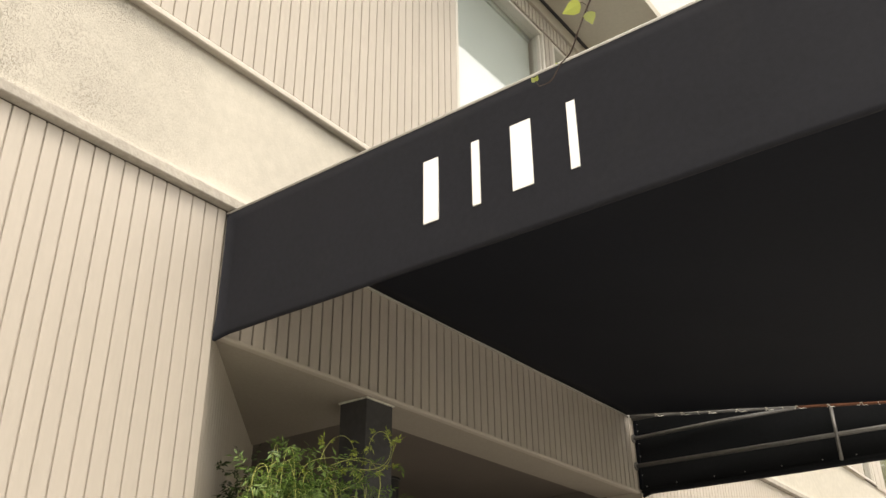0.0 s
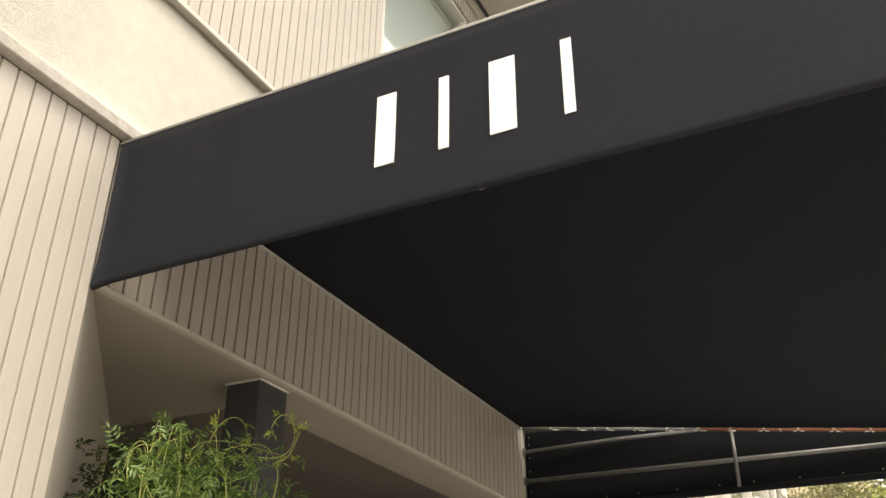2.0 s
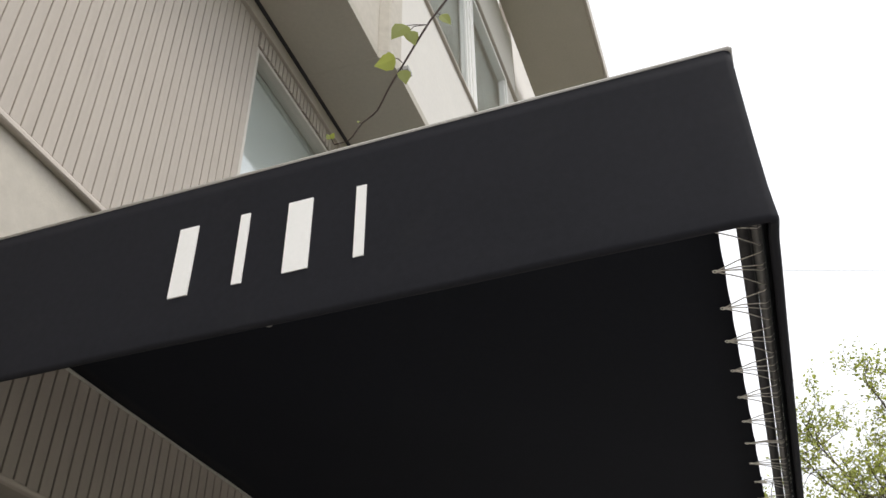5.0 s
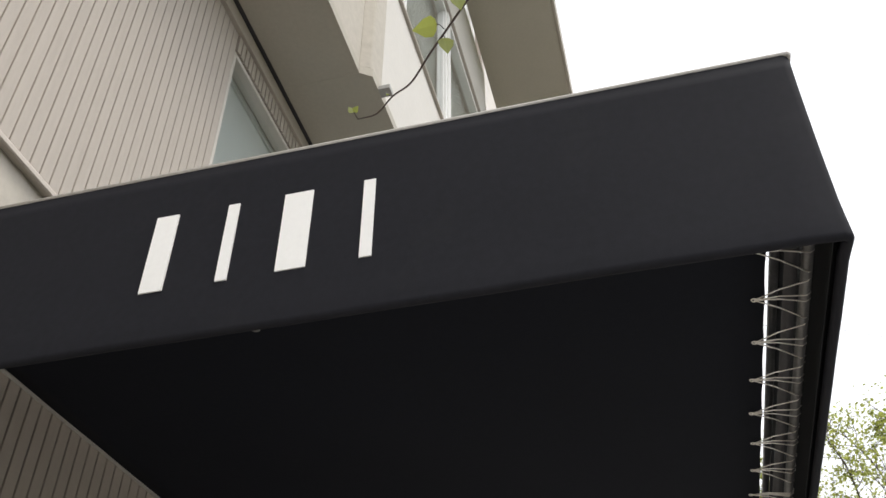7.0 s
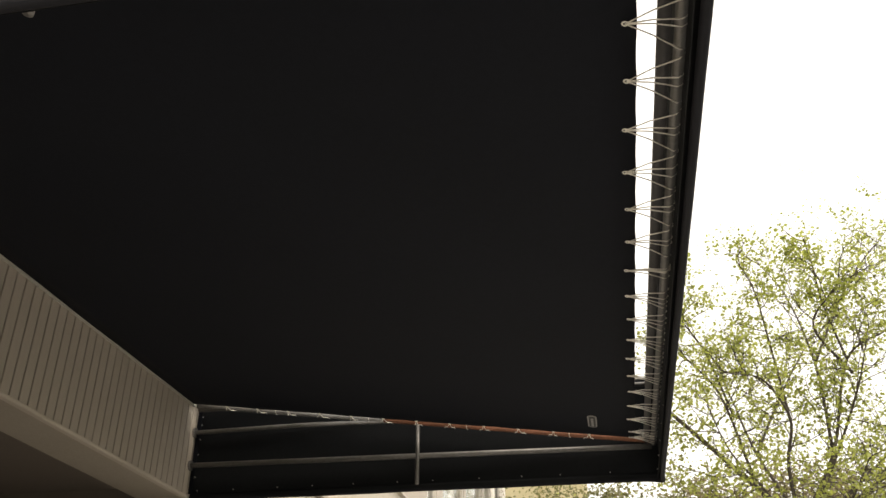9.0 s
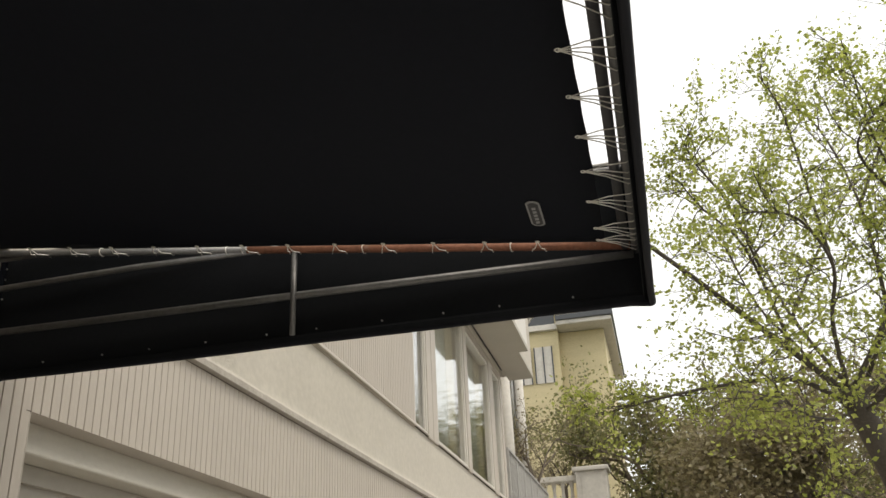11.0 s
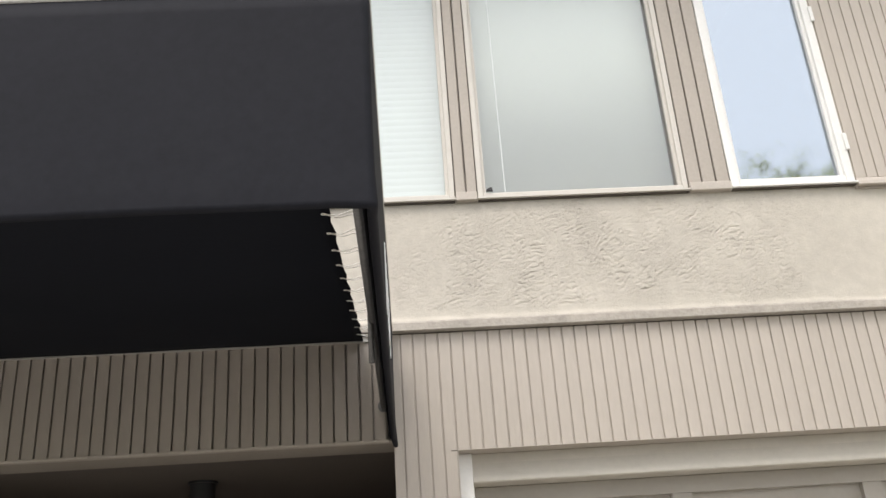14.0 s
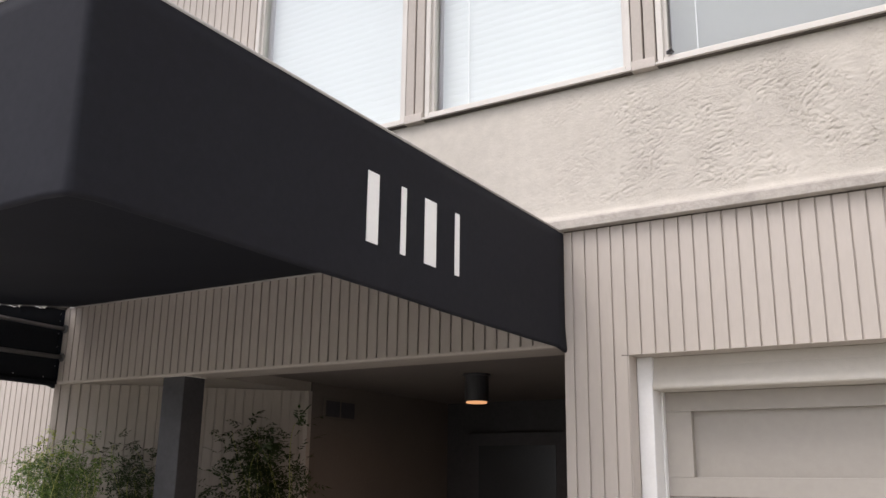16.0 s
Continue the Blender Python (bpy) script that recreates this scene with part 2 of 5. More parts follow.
M_PAVE = material("pavement_concrete", (0.42, 0.40, 0.37), 0.9, vary=0.15, grain=20, stain=0.8)
M_ROAD = material("asphalt", (0.055, 0.055, 0.057), 0.9, vary=0.2, grain=90)
M_GROUND = material("planted_ground", (0.09, 0.10, 0.05), 0.95, vary=0.3, grain=4)
M_BARK = material("bark", (0.16, 0.13, 0.10), 0.9, vary=0.3, grain=50, bump=0.5, bump_scale=60)
M_BARK_DARK = material("dark_bark", (0.10, 0.085, 0.072), 0.9, vary=0.3, grain=50, bump=0.5, bump_scale=60)
M_TWIG = material("twig_bark", (0.06, 0.042, 0.035), 0.8, vary=0.2)
M_YELLOW = material("yellow_brick", (0.58, 0.50, 0.31), 0.85, vary=0.14, grain=8, stain=0.6, stretch=(1, 1, 4))
M_ORNATE = material("white_ornate_plaster", (0.60, 0.57, 0.52), 0.8, vary=0.14, grain=9, stain=1.3, stain_colour=(0.30, 0.26, 0.21), stain_amount=0.55)
M_PINK = material("pink_plaster", (0.62, 0.44, 0.36), 0.85, vary=0.1, grain=6)
M_FARGLASS = material("far_dark_glass", (0.05, 0.055, 0.06), 0.15, vary=0.1, spec=0.6)
M_RAIL = material("grey_rail_paint", (0.40, 0.39, 0.37), 0.6, 0.1, vary=0.12)
M_TAG = material("tag_print", (0.30, 0.30, 0.30), 0.6, vary=0.2)
M_TAG_IN = material("tag_cloth", (0.06, 0.06, 0.06), 0.7, vary=0.3)
M_TERRA = material("planter_clay", (0.20, 0.15, 0.12), 0.8)


def leaf_material(name, base, light, random_span=0.35):
    """Thin leaves that let some light through, each its own green."""
    m = bpy.data.materials.new(name)
    m.use_nodes = True
    n, l = m.node_tree.nodes, m.node_tree.links
    n.clear()
    geo, ramp = n.new("ShaderNodeNewGeometry"), n.new("ShaderNodeMix")
    ramp.data_type = "RGBA"
    ramp.inputs[6].default_value, ramp.inputs[7].default_value = (*base, 1), (*light, 1)
    l.new(geo.outputs["Random Per Island"], ramp.inputs[0])
    dif, tra, glo = n.new("ShaderNodeBsdfDiffuse"), n.new("ShaderNodeBsdfTranslucent"), n.new("ShaderNodeBsdfGlossy")
    glo.inputs["Roughness"].default_value = 0.45
    for s_ in (dif, tra):
        l.new(ramp.outputs[2], s_.inputs[0])
    m1, m2, out = n.new("ShaderNodeMixShader"), n.new("ShaderNodeMixShader"), n.new("ShaderNodeOutputMaterial")
    m1.inputs[0].default_value, m2.inputs[0].default_value = random_span, 0.05
    l.new(dif.outputs[0], m1.inputs[1])
    l.new(tra.outputs[0], m1.inputs[2])
    l.new(m1.outputs[0], m2.inputs[1])
    l.new(glo.outputs[0], m2.inputs[2])
    l.new(m2.outputs[0], out.inputs[0])
    return m


M_LEAF = leaf_material("spring_leaves", (0.27, 0.315, 0.055), (0.58, 0.62, 0.16), 0.68)
M_LEAF_FAR = leaf_material("far_leaves", (0.14, 0.145, 0.055), (0.28, 0.27, 0.10), 0.45)
M_LEAF_BROWN = leaf_material("brown_twiggy_leaves", (0.20, 0.16, 0.09), (0.33, 0.29, 0.15), 0.45)
M_VINE = leaf_material("vine_leaves", (0.075, 0.135, 0.035), (0.22, 0.33, 0.08))
M_VINE_TIP = leaf_material("young_vine_leaves", (0.24, 0.31, 0.045), (0.46, 0.52, 0.10))
# Vine green darkened for shrubs in shade; the hillside evergreen shares it.
M_VINE_DARK = leaf_material("evergreen_and_shaded_leaves", (0.025, 0.045, 0.013), (0.055, 0.085, 0.025))
M_STEM = material("vine_stem", (0.44, 0.46, 0.14), 0.6)


def glow_material(name, colour, strength):
    m = bpy.data.materials.new(name)
    m.use_nodes = True
    n, l = m.node_tree.nodes, m.node_tree.links
    n.clear()
    e, out = n.new("ShaderNodeEmission"), n.new("ShaderNodeOutputMaterial")
    e.inputs[0].default_value, e.inputs[1].default_value = (*colour, 1), strength
    l.new(e.outputs[0], out.inputs[0])
    return m


M_GLOW = glow_material("warm_lamp_glow", (1.0, 0.50, 0.22), 0.42)


# ---- building helpers ----
def origin(ob):
    v = Vector((0, 0, 0))
    while ob:
        v, ob = v + ob.location, ob.parent
    return v


def thing(name, at, label, category, group="", kind=""):
    ob = new(name)
    ob.location = at
    ob.empty_display_size = 0.1
    return tagged(ob, label, category, group, kind)


def link_mesh(name, bm, mat, base, smooth=False):
    bmesh.ops.translate(bm, verts=bm.verts, vec=-base)
    me = bpy.data.meshes.new(name)
    bm.to_mesh(me)
    bm.free()
    if smooth:
        for p in me.polygons:
            p.use_smooth = True
    me.materials.append(mat)
    return new(name, me)


def part(name, bm, mat, parent, label="", smooth=False):
    """One mesh, given in world places, as a part of parent."""
    ob = link_mesh(name, bm, mat, origin(parent), smooth)
    ob.parent = parent
    if label:
        ob["label"] = label
    return ob


def solid(name, bm, mat, label, category, kind="", at=(0, 0, 0), smooth=False, group=""):
    """One top-level mesh."""
    ob = link_mesh(name, bm, mat, Vector(at), smooth)
    ob.location = at
    return tagged(ob, label, category, group, kind)


def box(x0, x1, y0, y1, z0, z1, bevel=0.0, bm=None):
    bm = bm or bmesh.new()
    got = bmesh.ops.create_cube(bm, size=1)["verts"]
    for v in got:
        v.co = Vector(((x0 + x1) / 2 + v.co.x * (x1 - x0), (y0 + y1) / 2 + v.co.y * (y1 - y0), (z0 + z1) / 2 + v.co.z * (z1 - z0)))
    if bevel:
        bmesh.ops.bevel(bm, geom=list({e for v in got for e in v.link_edges}), offset=bevel, segments=2, affect="EDGES", profile=0.6)
    return bm


def extrude_x(profile, x0, x1, bm=None):
    """A closed profile of (y, z) carried along x."""
    bm = bm or bmesh.new()
    a = [bm.verts.new((x0, y, z)) for y, z in profile]
    b = [bm.verts.new((x1, y, z)) for y, z in profile]
    k = len(profile)
    for i in range(k):
        bm.faces.new((a[i], a[(i + 1) % k], b[(i + 1) % k], b[i]))
    bm.faces.new(a[::-1])
    bm.faces.new(b)
    bmesh.ops.recalc_face_normals(bm, faces=bm.faces)
    return bm


def tube(points, radius, sides=8, bm=None, end=None):
    """A round bar through points; radius may taper to end."""
    bm = bm or bmesh.new()
    pts = [Vector(p) for p in points]
    rings = []
    side = None
    for i, p in enumerate(pts):
        d = (pts[min(i + 1, len(pts) - 1)] - pts[max(i - 1, 0)]).normalized()
        if side is None:
            side = d.orthogonal().normalized()
        side = (side - d * side.dot(d)).normalized()
        up = d.cross(side)
        r = radius if end is None else radius + (end - radius) * i / (len(pts) - 1)
        rings.append([bm.verts.new(p + (side * math.cos(a) + up * math.sin(a)) * r) for a in (2 * math.pi * k / sides for k in range(sides))])
    for a, b in zip(rings, rings[1:]):
        for k in range(sides):
            bm.faces.new((a[k], a[(k + 1) % sides], b[(k + 1) % sides], b[k]))
    if sides > 2:
        bm.faces.new(rings[0][::-1])
        bm.faces.new(rings[-1])
    return bm


def cylinder(x, y, z0, z1, r0, r1=None, sides=24, bm=None):
    return tube([(x, y, z0), (x, y, z1)], r0, sides, bm, r0 if r1 is None else r1)


def prism(points, z0, z1):
    """An upright block over a plan of (x, y) points."""
    bm = bmesh.new()
    low, top = ([bm.verts.new((x, y, z)) for x, y in points] for z in (z0, z1))
    k = len(points)
    for i in range(k):
        bm.faces.new((low[i], low[(i + 1) % k], top[(i + 1) % k], top[i]))
    bm.faces.new(low[::-1])
    bm.faces.new(top)
    bmesh.ops.recalc_face_normals(bm, faces=bm.faces)
    return bm


def mesh_of(name, verts, faces, mat):
    me = bpy.data.meshes.new(name)
    me.from_pydata(verts, [], faces)
    me.materials.append(mat)
    me.update()
    return me


def bezier(a, b, c, d, n=10):
    a, b, c, d = (Vector(p) for p in (a, b, c, d))
    return [a * (1 - t) ** 3 + b * 3 * t * (1 - t) ** 2 + c * 3 * t * t * (1 - t) + d * t ** 3 for t in (i / n for i in range(n + 1))]


# ---- ground, pavement and road: the street climbs to the right ----
SLOPE, G0 = 0.093, -0.43


def ground_z(x):
    return G0 + SLOPE * max(-60.0, min(60.0, x))


def slope_sheet(y0, y1, lift, x0=-60, x1=60, thick=0.0):
    bm = bmesh.new()
    xs = [x0 + (x1 - x0) * i / 24 for i in range(25)]
    rows = [[bm.verts.new((x, y, ground_z(x) + lift)) for y in (y0, y1)] for x in xs]
    if thick:
        for r, x in zip(rows, xs):
            r.append(bm.verts.new((x, y1, ground_z(x) + lift - thick)))
            r.insert(0, bm.verts.new((x, y0, ground_z(x) + lift - thick)))
    for a, b in zip(rows, rows[1:]):
        for k in range(len(a) - 1):
            bm.faces.new((a[k], b[k], b[k + 1], a[k + 1]))
    return bm


bm = bmesh.new()
gx = (-900, -60, -30, 0, 30, 60, 900)
rows = [[bm.verts.new((x, y, ground_z(x) - 0.18)) for y in (-900, -14, -6, 12, 900)] for x in gx]
for a, b in zip(rows, rows[1:]):
    for k in range(4):
        bm.faces.new((a[k], b[k], b[k + 1], a[k + 1]))
solid("ground", bm, M_GROUND, "sloping planted ground under the street", "ground", "structure")
solid("road", slope_sheet(-13.5, -5.95, -0.14), M_ROAD, "dark asphalt road climbing the hill", "road", "structure")
solid("pavement", slope_sheet(-5.8, 4.4, 0.0, thick=0.17), M_PAVE, "grey concrete pavement along the building", "pavement", "structure")
solid("kerb", slope_sheet(-5.95, -5.803, 0.004, thick=0.19), M_PAVE, "concrete kerb beside the road", "kerb", "structure")

# ---- the building: lower storey ----
W, D, ZB, ZT = 4.25, 3.005, 2.398, 3.029      # canopy: width, reach, bottom, top
GX0, GX1, GZ = 4.60, 9.42, 2.35           # garage opening
LINTEL = 2.42
PITCH = 0.0727
BX0, BX1 = -7.0, 20.0                     # ends of the building
YU = -0.020                               # face of the upper boards
YW = 0.011                                # face behind the boards

bm = box(BX0, 0.0, YW, 0.30, -1.3, 3.07)
box(0.0, W, 0.036, 0.30, LINTEL + 0.018, 3.07, bm=bm)
box(W, GX0, YW, 0.30, -0.3, 3.07, bm=bm)
box(GX0, GX1, YW, 0.30, GZ, 3.07, bm=bm)
box(GX1, BX1, YW, 0.30, -0.1, 3.07, bm=bm)
wall_lower = solid("wall_lower", bm, M_SIDING, "beige painted wall with narrow vertical grooved boards", "wall", "structure")

bm = box(BX0, 1.87, YU + 0.011, 0.28, 3.845, 6.60)
box(7.23, 11.89, YU + 0.011, 0.28, 3.845, 6.60, bm=bm)
box(1.87, 7.23, 0.022, 0.28, 6.27, 6.60, bm=bm)
box(11.89, 19.0, 0.022, 0.28, 6.33, 6.60, bm=bm)
for x0, x1 in ((3.21, 3.35), (4.69, 4.83), (6.16, 6.43)):
    box(x0, x1, 0.022, 0.28, 3.845, 6.27, bm=bm)
wall_upper = solid("wall_upper", bm, M_SIDING, "beige grooved board wall above the stucco band", "wall", "structure")

# stucco band between the storeys, its foot drawn out in a soft cove
profile = [(-0.040, 3.082), (-0.036, 3.100), (-0.026, 3.113), (-0.018, 3.128), (-0.014, 3.17), (-0.010, 3.26), (-0.006, 3.40), (-0.003, 3.55), (0.0, 3.72), (0.003, 3.845), (0.004, 3.868)]


def fbm(x, z, scale, octaves, seed):
    total, gain = 0.0, 1.0
    for k in range(octaves):
        total += gain * noise.noise((x * scale, seed, z * scale))
        scale, gain = scale * 2.1, gain * 0.55
    return total


def ease(a, b, v):
    v = max(0.0, min(1.0, (v - a) / (b - a)))
    return v * v * (3 - 2 * v)


def torn_relief(x, z):
    """Skim coat torn by the trowel: thin flakes with sharp lips, in patches."""
    zone = ease(3.75, 4.9, x) * ease(7.2, 6.3, x) * ease(3.13, 3.19, z) * ease(3.868, 3.84, z)
    if zone <= 0:
        return 0.0
    patch = (0.22 + 0.78 * ease(-0.20, 0.34, fbm(x, z, 4.6, 4, 2.0)))
    bend = 0.06 * noise.noise((x * 7.0, 9.0, z * 7.0))
    u, w = x * 0.90 + z * 0.43 + bend, -x * 0.43 + z * 0.90 - 0.6 * bend
    flake = fbm(u * 0.75, w * 1.2, 46.0, 3, 5.0)
    chip = fbm(u, w * 1.2, 95.0, 2, 8.0)
    lip = ease(0.10, 0.15, flake) * (1 - 0.7 * ease(0.12, 0.42, flake))
    return zone * (patch * (0.0021 * lip + 0.0013 * ease(0.10, 0.30, chip) - 0.0030 * ease(-0.26, -0.36, flake)) + 0.0008 * flake)


def band_at(z):
    for (y0, z0), (y1, z1) in zip(profile, profile[1:]):
        if z <= z1:
            return y0 + (y1 - y0) * (z - z0) / (z1 - z0)
    return profile[-1][0]


def band_strip(xs, zs, relief):
    """One stretch of the band as a grid over xs and zs."""
    verts, faces, m = [], [], len(zs)
    for x in xs:
        wob = 0.010 * noise.noise((x * 2.3, 1.0, 8.0)) + 0.006 * noise.noise((x * 9.0, 4.0, 8.0))
        lift = 0.003 * noise.noise((x * 0.9, 1.0, 8.0))
        for z in zs:
            y = band_at(z) - 0.005 * noise.noise((x * 1.7, z * 2.1, 3.0)) * min(1, (z - 3.039) * 12)
            if relief:
                y -= torn_relief(x, z)
            verts.append((x, y, z + lift + (wob * ease(3.085, 3.10, z) * ease(3.30, 3.20, z))))
    for i in range(len(xs) - 1):
        faces += [(i * m + k, (i + 1) * m + k, (i + 1) * m + k + 1, i * m + k + 1) for k in range(m - 1)]
    return verts, faces


ROWS = [z for y, z in profile]
FINE = sorted(set([z for z in ROWS if z < 3.14] + [3.14 + (3.868 - 3.14) * k / 165 for k in range(166)]))
band = thing("stucco_band", (6, 0, 3.1), "cream trowelled stucco band along the whole building", "stucco band", kind="structure")
for x0, x1, count, rows, rough in ((BX0, 3.7, 250, ROWS, False), (3.7, 7.4, 840, FINE, True), (7.4, BX1 + 5, 380, ROWS, False)):
    verts, faces = band_strip([x0 + (x1 - x0) * i / count for i in range(count + 1)], rows, rough)
    base = origin(band)
    me = mesh_of("stucco_face", [tuple(Vector(v) - base) for v in verts], faces, M_STUCCO)
    me.polygons.foreach_set("use_smooth", [True] * len(me.polygons))
    new("stucco_face", me).parent = band
bm, nx = bmesh.new(), 1400
drip = [(0.025, 3.040), (-0.043, 3.040), (-0.0475, 3.0435), (-0.0455, 3.088), (-0.036, 3.099), (0.025, 3.104)]
cols = []
for i in range(nx + 1):
    x = BX0 + (BX1 + 5 - BX0) * i / nx
    wob = 0.004 * noise.noise((x * 3.0, 2.0, 5.0)) + 0.004 * noise.noise((x * 13.0, 2.0, 5.0)) + 0.003 * noise.noise((x * 41.0, 2.0, 5.0))
    dip = 0.0015 * noise.noise((x * 1.1, 7.0, 5.0))
    cols.append([bm.verts.new((x, y + (dip if y < 0 else 0), z + dip + (wob if z > 3.08 else 0))) for y, z in drip])
for a, b in zip(cols, cols[1:]):
    for k in range(len(drip)):
        q = (k + 1) % len(drip)
        bm.faces.new((a[k], a[q], b[q], b[k]))
bmesh.ops.recalc_face_normals(bm, faces=bm.faces)
solid("trim_drip", bm, M_DRIP, "grey-beige plaster drip edge under the stucco band", "trim", "structure")
part("band_core", box(BX0, BX1 + 5, 0.03, 0.28, 3.08, 3.865), M_TRIM, band)

for x0, x1, up in ((BX0, 1.87, 0.0), (7.235, 11.89, 0.022)):
    solid("trim_starter", extrude_x([(y, z + up) for y, z in ((0.02, 3.846), (-0.040, 3.834), (-0.047, 3.839), (-0.043, 3.862), (-0.026, 3.889), (-0.019, 3.895), (0.02, 3.896))], x0, x1), M_TRIM,
          "beige starter strip under the upper boards", "trim", "structure")
solid("trim_lintel", extrude_x([(0.040, LINTEL - 0.004), (0.012, LINTEL - 0.004), (0.005, LINTEL - 0.001), (0.001, LINTEL + 0.007), (0.001, LINTEL + 0.013), (0.040, LINTEL + 0.013)], 0.004, W - 0.003), M_SIDING,
      "beige rounded edge under the entry lintel", "trim", "structure")


# ---- upper storey windows ----
def window(number, x0, x1, z0, z1, y, mat, label, bar=0.05, depth=0.09, hinges=False, glass=None):
    """A fixed or casement window: four frame bars, a glass pane, a sill."""
    w = thing("window_%d" % number, ((x0 + x1) / 2, y, z0), label, "window", kind="structure")
    fr = part("frame", box(x0, x0 + bar, y - 0.012, y + depth, z0, z1, 0.006), mat, w)
    part("frame_bar", box(x1 - bar, x1, y - 0.012, y + depth, z0, z1, 0.006), mat, w)
    part("frame_bar", box(x0 + bar, x1 - bar, y - 0.012, y + depth, z1 - bar, z1, 0.006), mat, w)
    part("frame_bar", box(x0 + bar, x1 - bar, y - 0.012, y + depth, z0, z0 + bar * 0.8, 0.006), mat, w)
    for a, b, c, d in ((x0 + bar, x0 + bar + 0.02, z0 + bar * 0.8, z1 - bar), (x1 - bar - 0.02, x1 - bar, z0 + bar * 0.8, z1 - bar)):
        part("glazing_bead", box(a, b, y + 0.012, y + 0.04, c, d), mat, w)
    part("sill", box(x0 - 0.005, x1 + 0.005, y - 0.034, y + 0.02, z0 - 0.019, z0 - 0.006, 0.003), mat, w)
    # Dark strips that stand in for the shadow lines above and below the sill.
    part("sill_joint", box(x0, x1, y - 0.006, y + 0.02, z0 - 0.006, z0 - 0.0005), M_JOINT, w)
    part("sill_joint", box(x0, x1, y - 0.016, y + 0.02, z0 - 0.026, z0 - 0.019), M_JOINT, w)
    pane = part("pane", box(x0 + bar * 0.6, x1 - bar * 0.6, y + 0.042, y + 0.048, z0 + 0.01, z1 - 0.01), glass or M_GLASS, w)
    pane.visible_shadow = False
    if hinges:
        for z in (z0 + 0.28, (z0 + z1) / 2 + 0.1, z1 - 0.3):
            part("hinge", box(x1 - 0.012, x1 + 0.012, y - 0.03, y - 0.012, z - 0.06, z + 0.06, 0.004), M_FRAME, w)
    return w


Z2 = 3.893
window(1, 1.87, 3.208, Z2, 6.27, -0.005, M_WINTRIM, "tall beige-framed window with a white blind behind", 0.034)
window(2, 3.352, 4.688, Z2, 6.27, -0.005, M_WINTRIM, "tall beige-framed window with a white blind behind", 0.034)
window(3, 4.832, 6.158, Z2, 6.27, -0.005, M_WINTRIM, "tall beige-framed window with a grey curtain drawn", 0.034)
window(4, 6.432, 7.23, Z2, 6.27, -0.012, M_FRAME, "narrow white casement window with hinges, mirroring the sky", 0.055, hinges=True, glass=M_GLASS_MIRROR)
window(5, 11.89, 12.57, Z2, 6.33, -0.005, M_WINTRIM, "narrow beige window reflecting the sky", 0.04)
window(6, 13.13, 15.20, Z2, 6.33, -0.005, M_WINTRIM, "wide beige window reflecting sky and trees", 0.06)
window(7, 15.46, 17.54, Z2, 6.33, -0.005, M_WINTRIM, "wide beige window reflecting sky and trees", 0.06)
window(8, 17.94, 18.75, Z2, 6.33, -0.005, M_WINTRIM, "beige window at the end of the row", 0.06)
for x0, x1 in ((12.575, 12.84), (12.86, 13.125)):
    solid("trim_post", box(x0, x1, -0.03, 0.2, 3.85, 6.40, 0.01), M_TRIM, "broad beige post between windows", "post", "structure")
for x0, x1 in ((15.205, 15.455), (17.545, 17.935), (18.755, 19.0)):
    solid("trim_post", box(x0, x1, -0.035, 0.2, 3.85, 6.40, 0.01), M_TRIM, "beige post between windows", "post", "structure")

# Strip whose colour holds the drip's shadow line and the dirt below it.
solid("joint_drip", box(BX0, BX1, 0.003, 0.0105, 3.0325, 3.0395), M_JOINT, "dark strip above the grooved boards, for dirt and the drip's shadow", "joint", "structure")

# mullions: narrow boards, round ribs and a small block at the foot
for x0, x1 in ((3.21, 3.35), (4.69, 4.83), (6.16, 6.43)):
    mull = thing("trim_mullion", ((x0 + x1) / 2, 0, 3.85), "beige ribbed mullion between windows", "trim", kind="structure")
    part("foot_block", box(x0 + 0.004, x1 - 0.004, -0.040, 0.020, 3.868, 3.925, 0.006), M_TRIM, mull)
    for xa, xb in ((x0 - 0.002, x0 + 0.005), (x1 - 0.005, x1 + 0.002)):
        part("side_joint", box(xa, xb, -0.006, 0.0195, 3.926, 6.268), M_JOINT, mull)
    count = max(2, int((x1 - x0) / PITCH))
    wide = (x1 - x0) / count
    for k in range(count):
        part("rib", box(x0 + k * wide + 0.005, x0 + (k + 1) * wide - 0.005, -0.022, 0.020, 3.925, 6.27, 0.006), M_RIB, mull)

# The first stands in for a pane joint of window 2; its copy is a cord.
line_a = thing("blind_cord", (3.60, 0.10, Z2), "thin white upright line behind the window glass, shaped as a cord", "cord", "blind cords")
part("cord", tube([(3.60, 0.100, Z2 + 0.06), (3.60, 0.100, 6.22)], 0.0035, 6), M_BLIND_CORD, line_a)
part("tassel", cylinder(3.60, 0.100, Z2 + 0.02, Z2 + 0.06, 0.008, sides=8), M_BLIND_CORD, line_a)
copy_thing(line_a, pose(5.02, 0.10, Z2))
latch = thing("window_latch", (4.91, -0.02, Z2 + 0.03), "small dark latch at the corner of the window sill", "latch")
part("plate", box(4.885, 4.925, -0.030, -0.017, Z2 + 0.032, Z2 + 0.046, 0.003), M_DARK, latch)
part("lever", tube([(4.89, -0.034, Z2 + 0.040), (4.92, -0.036, Z2 + 0.052)], 0.006, 6), M_DARK, latch)

# frieze under the soffit, with a fluted strip
solid("trim_frieze", box(BX0, 19.0, -0.055, 0.018, 6.44, 6.566, 0.006), M_TRIM, "beige frieze board under the soffit", "trim", "structure")
bm = bmesh.new()
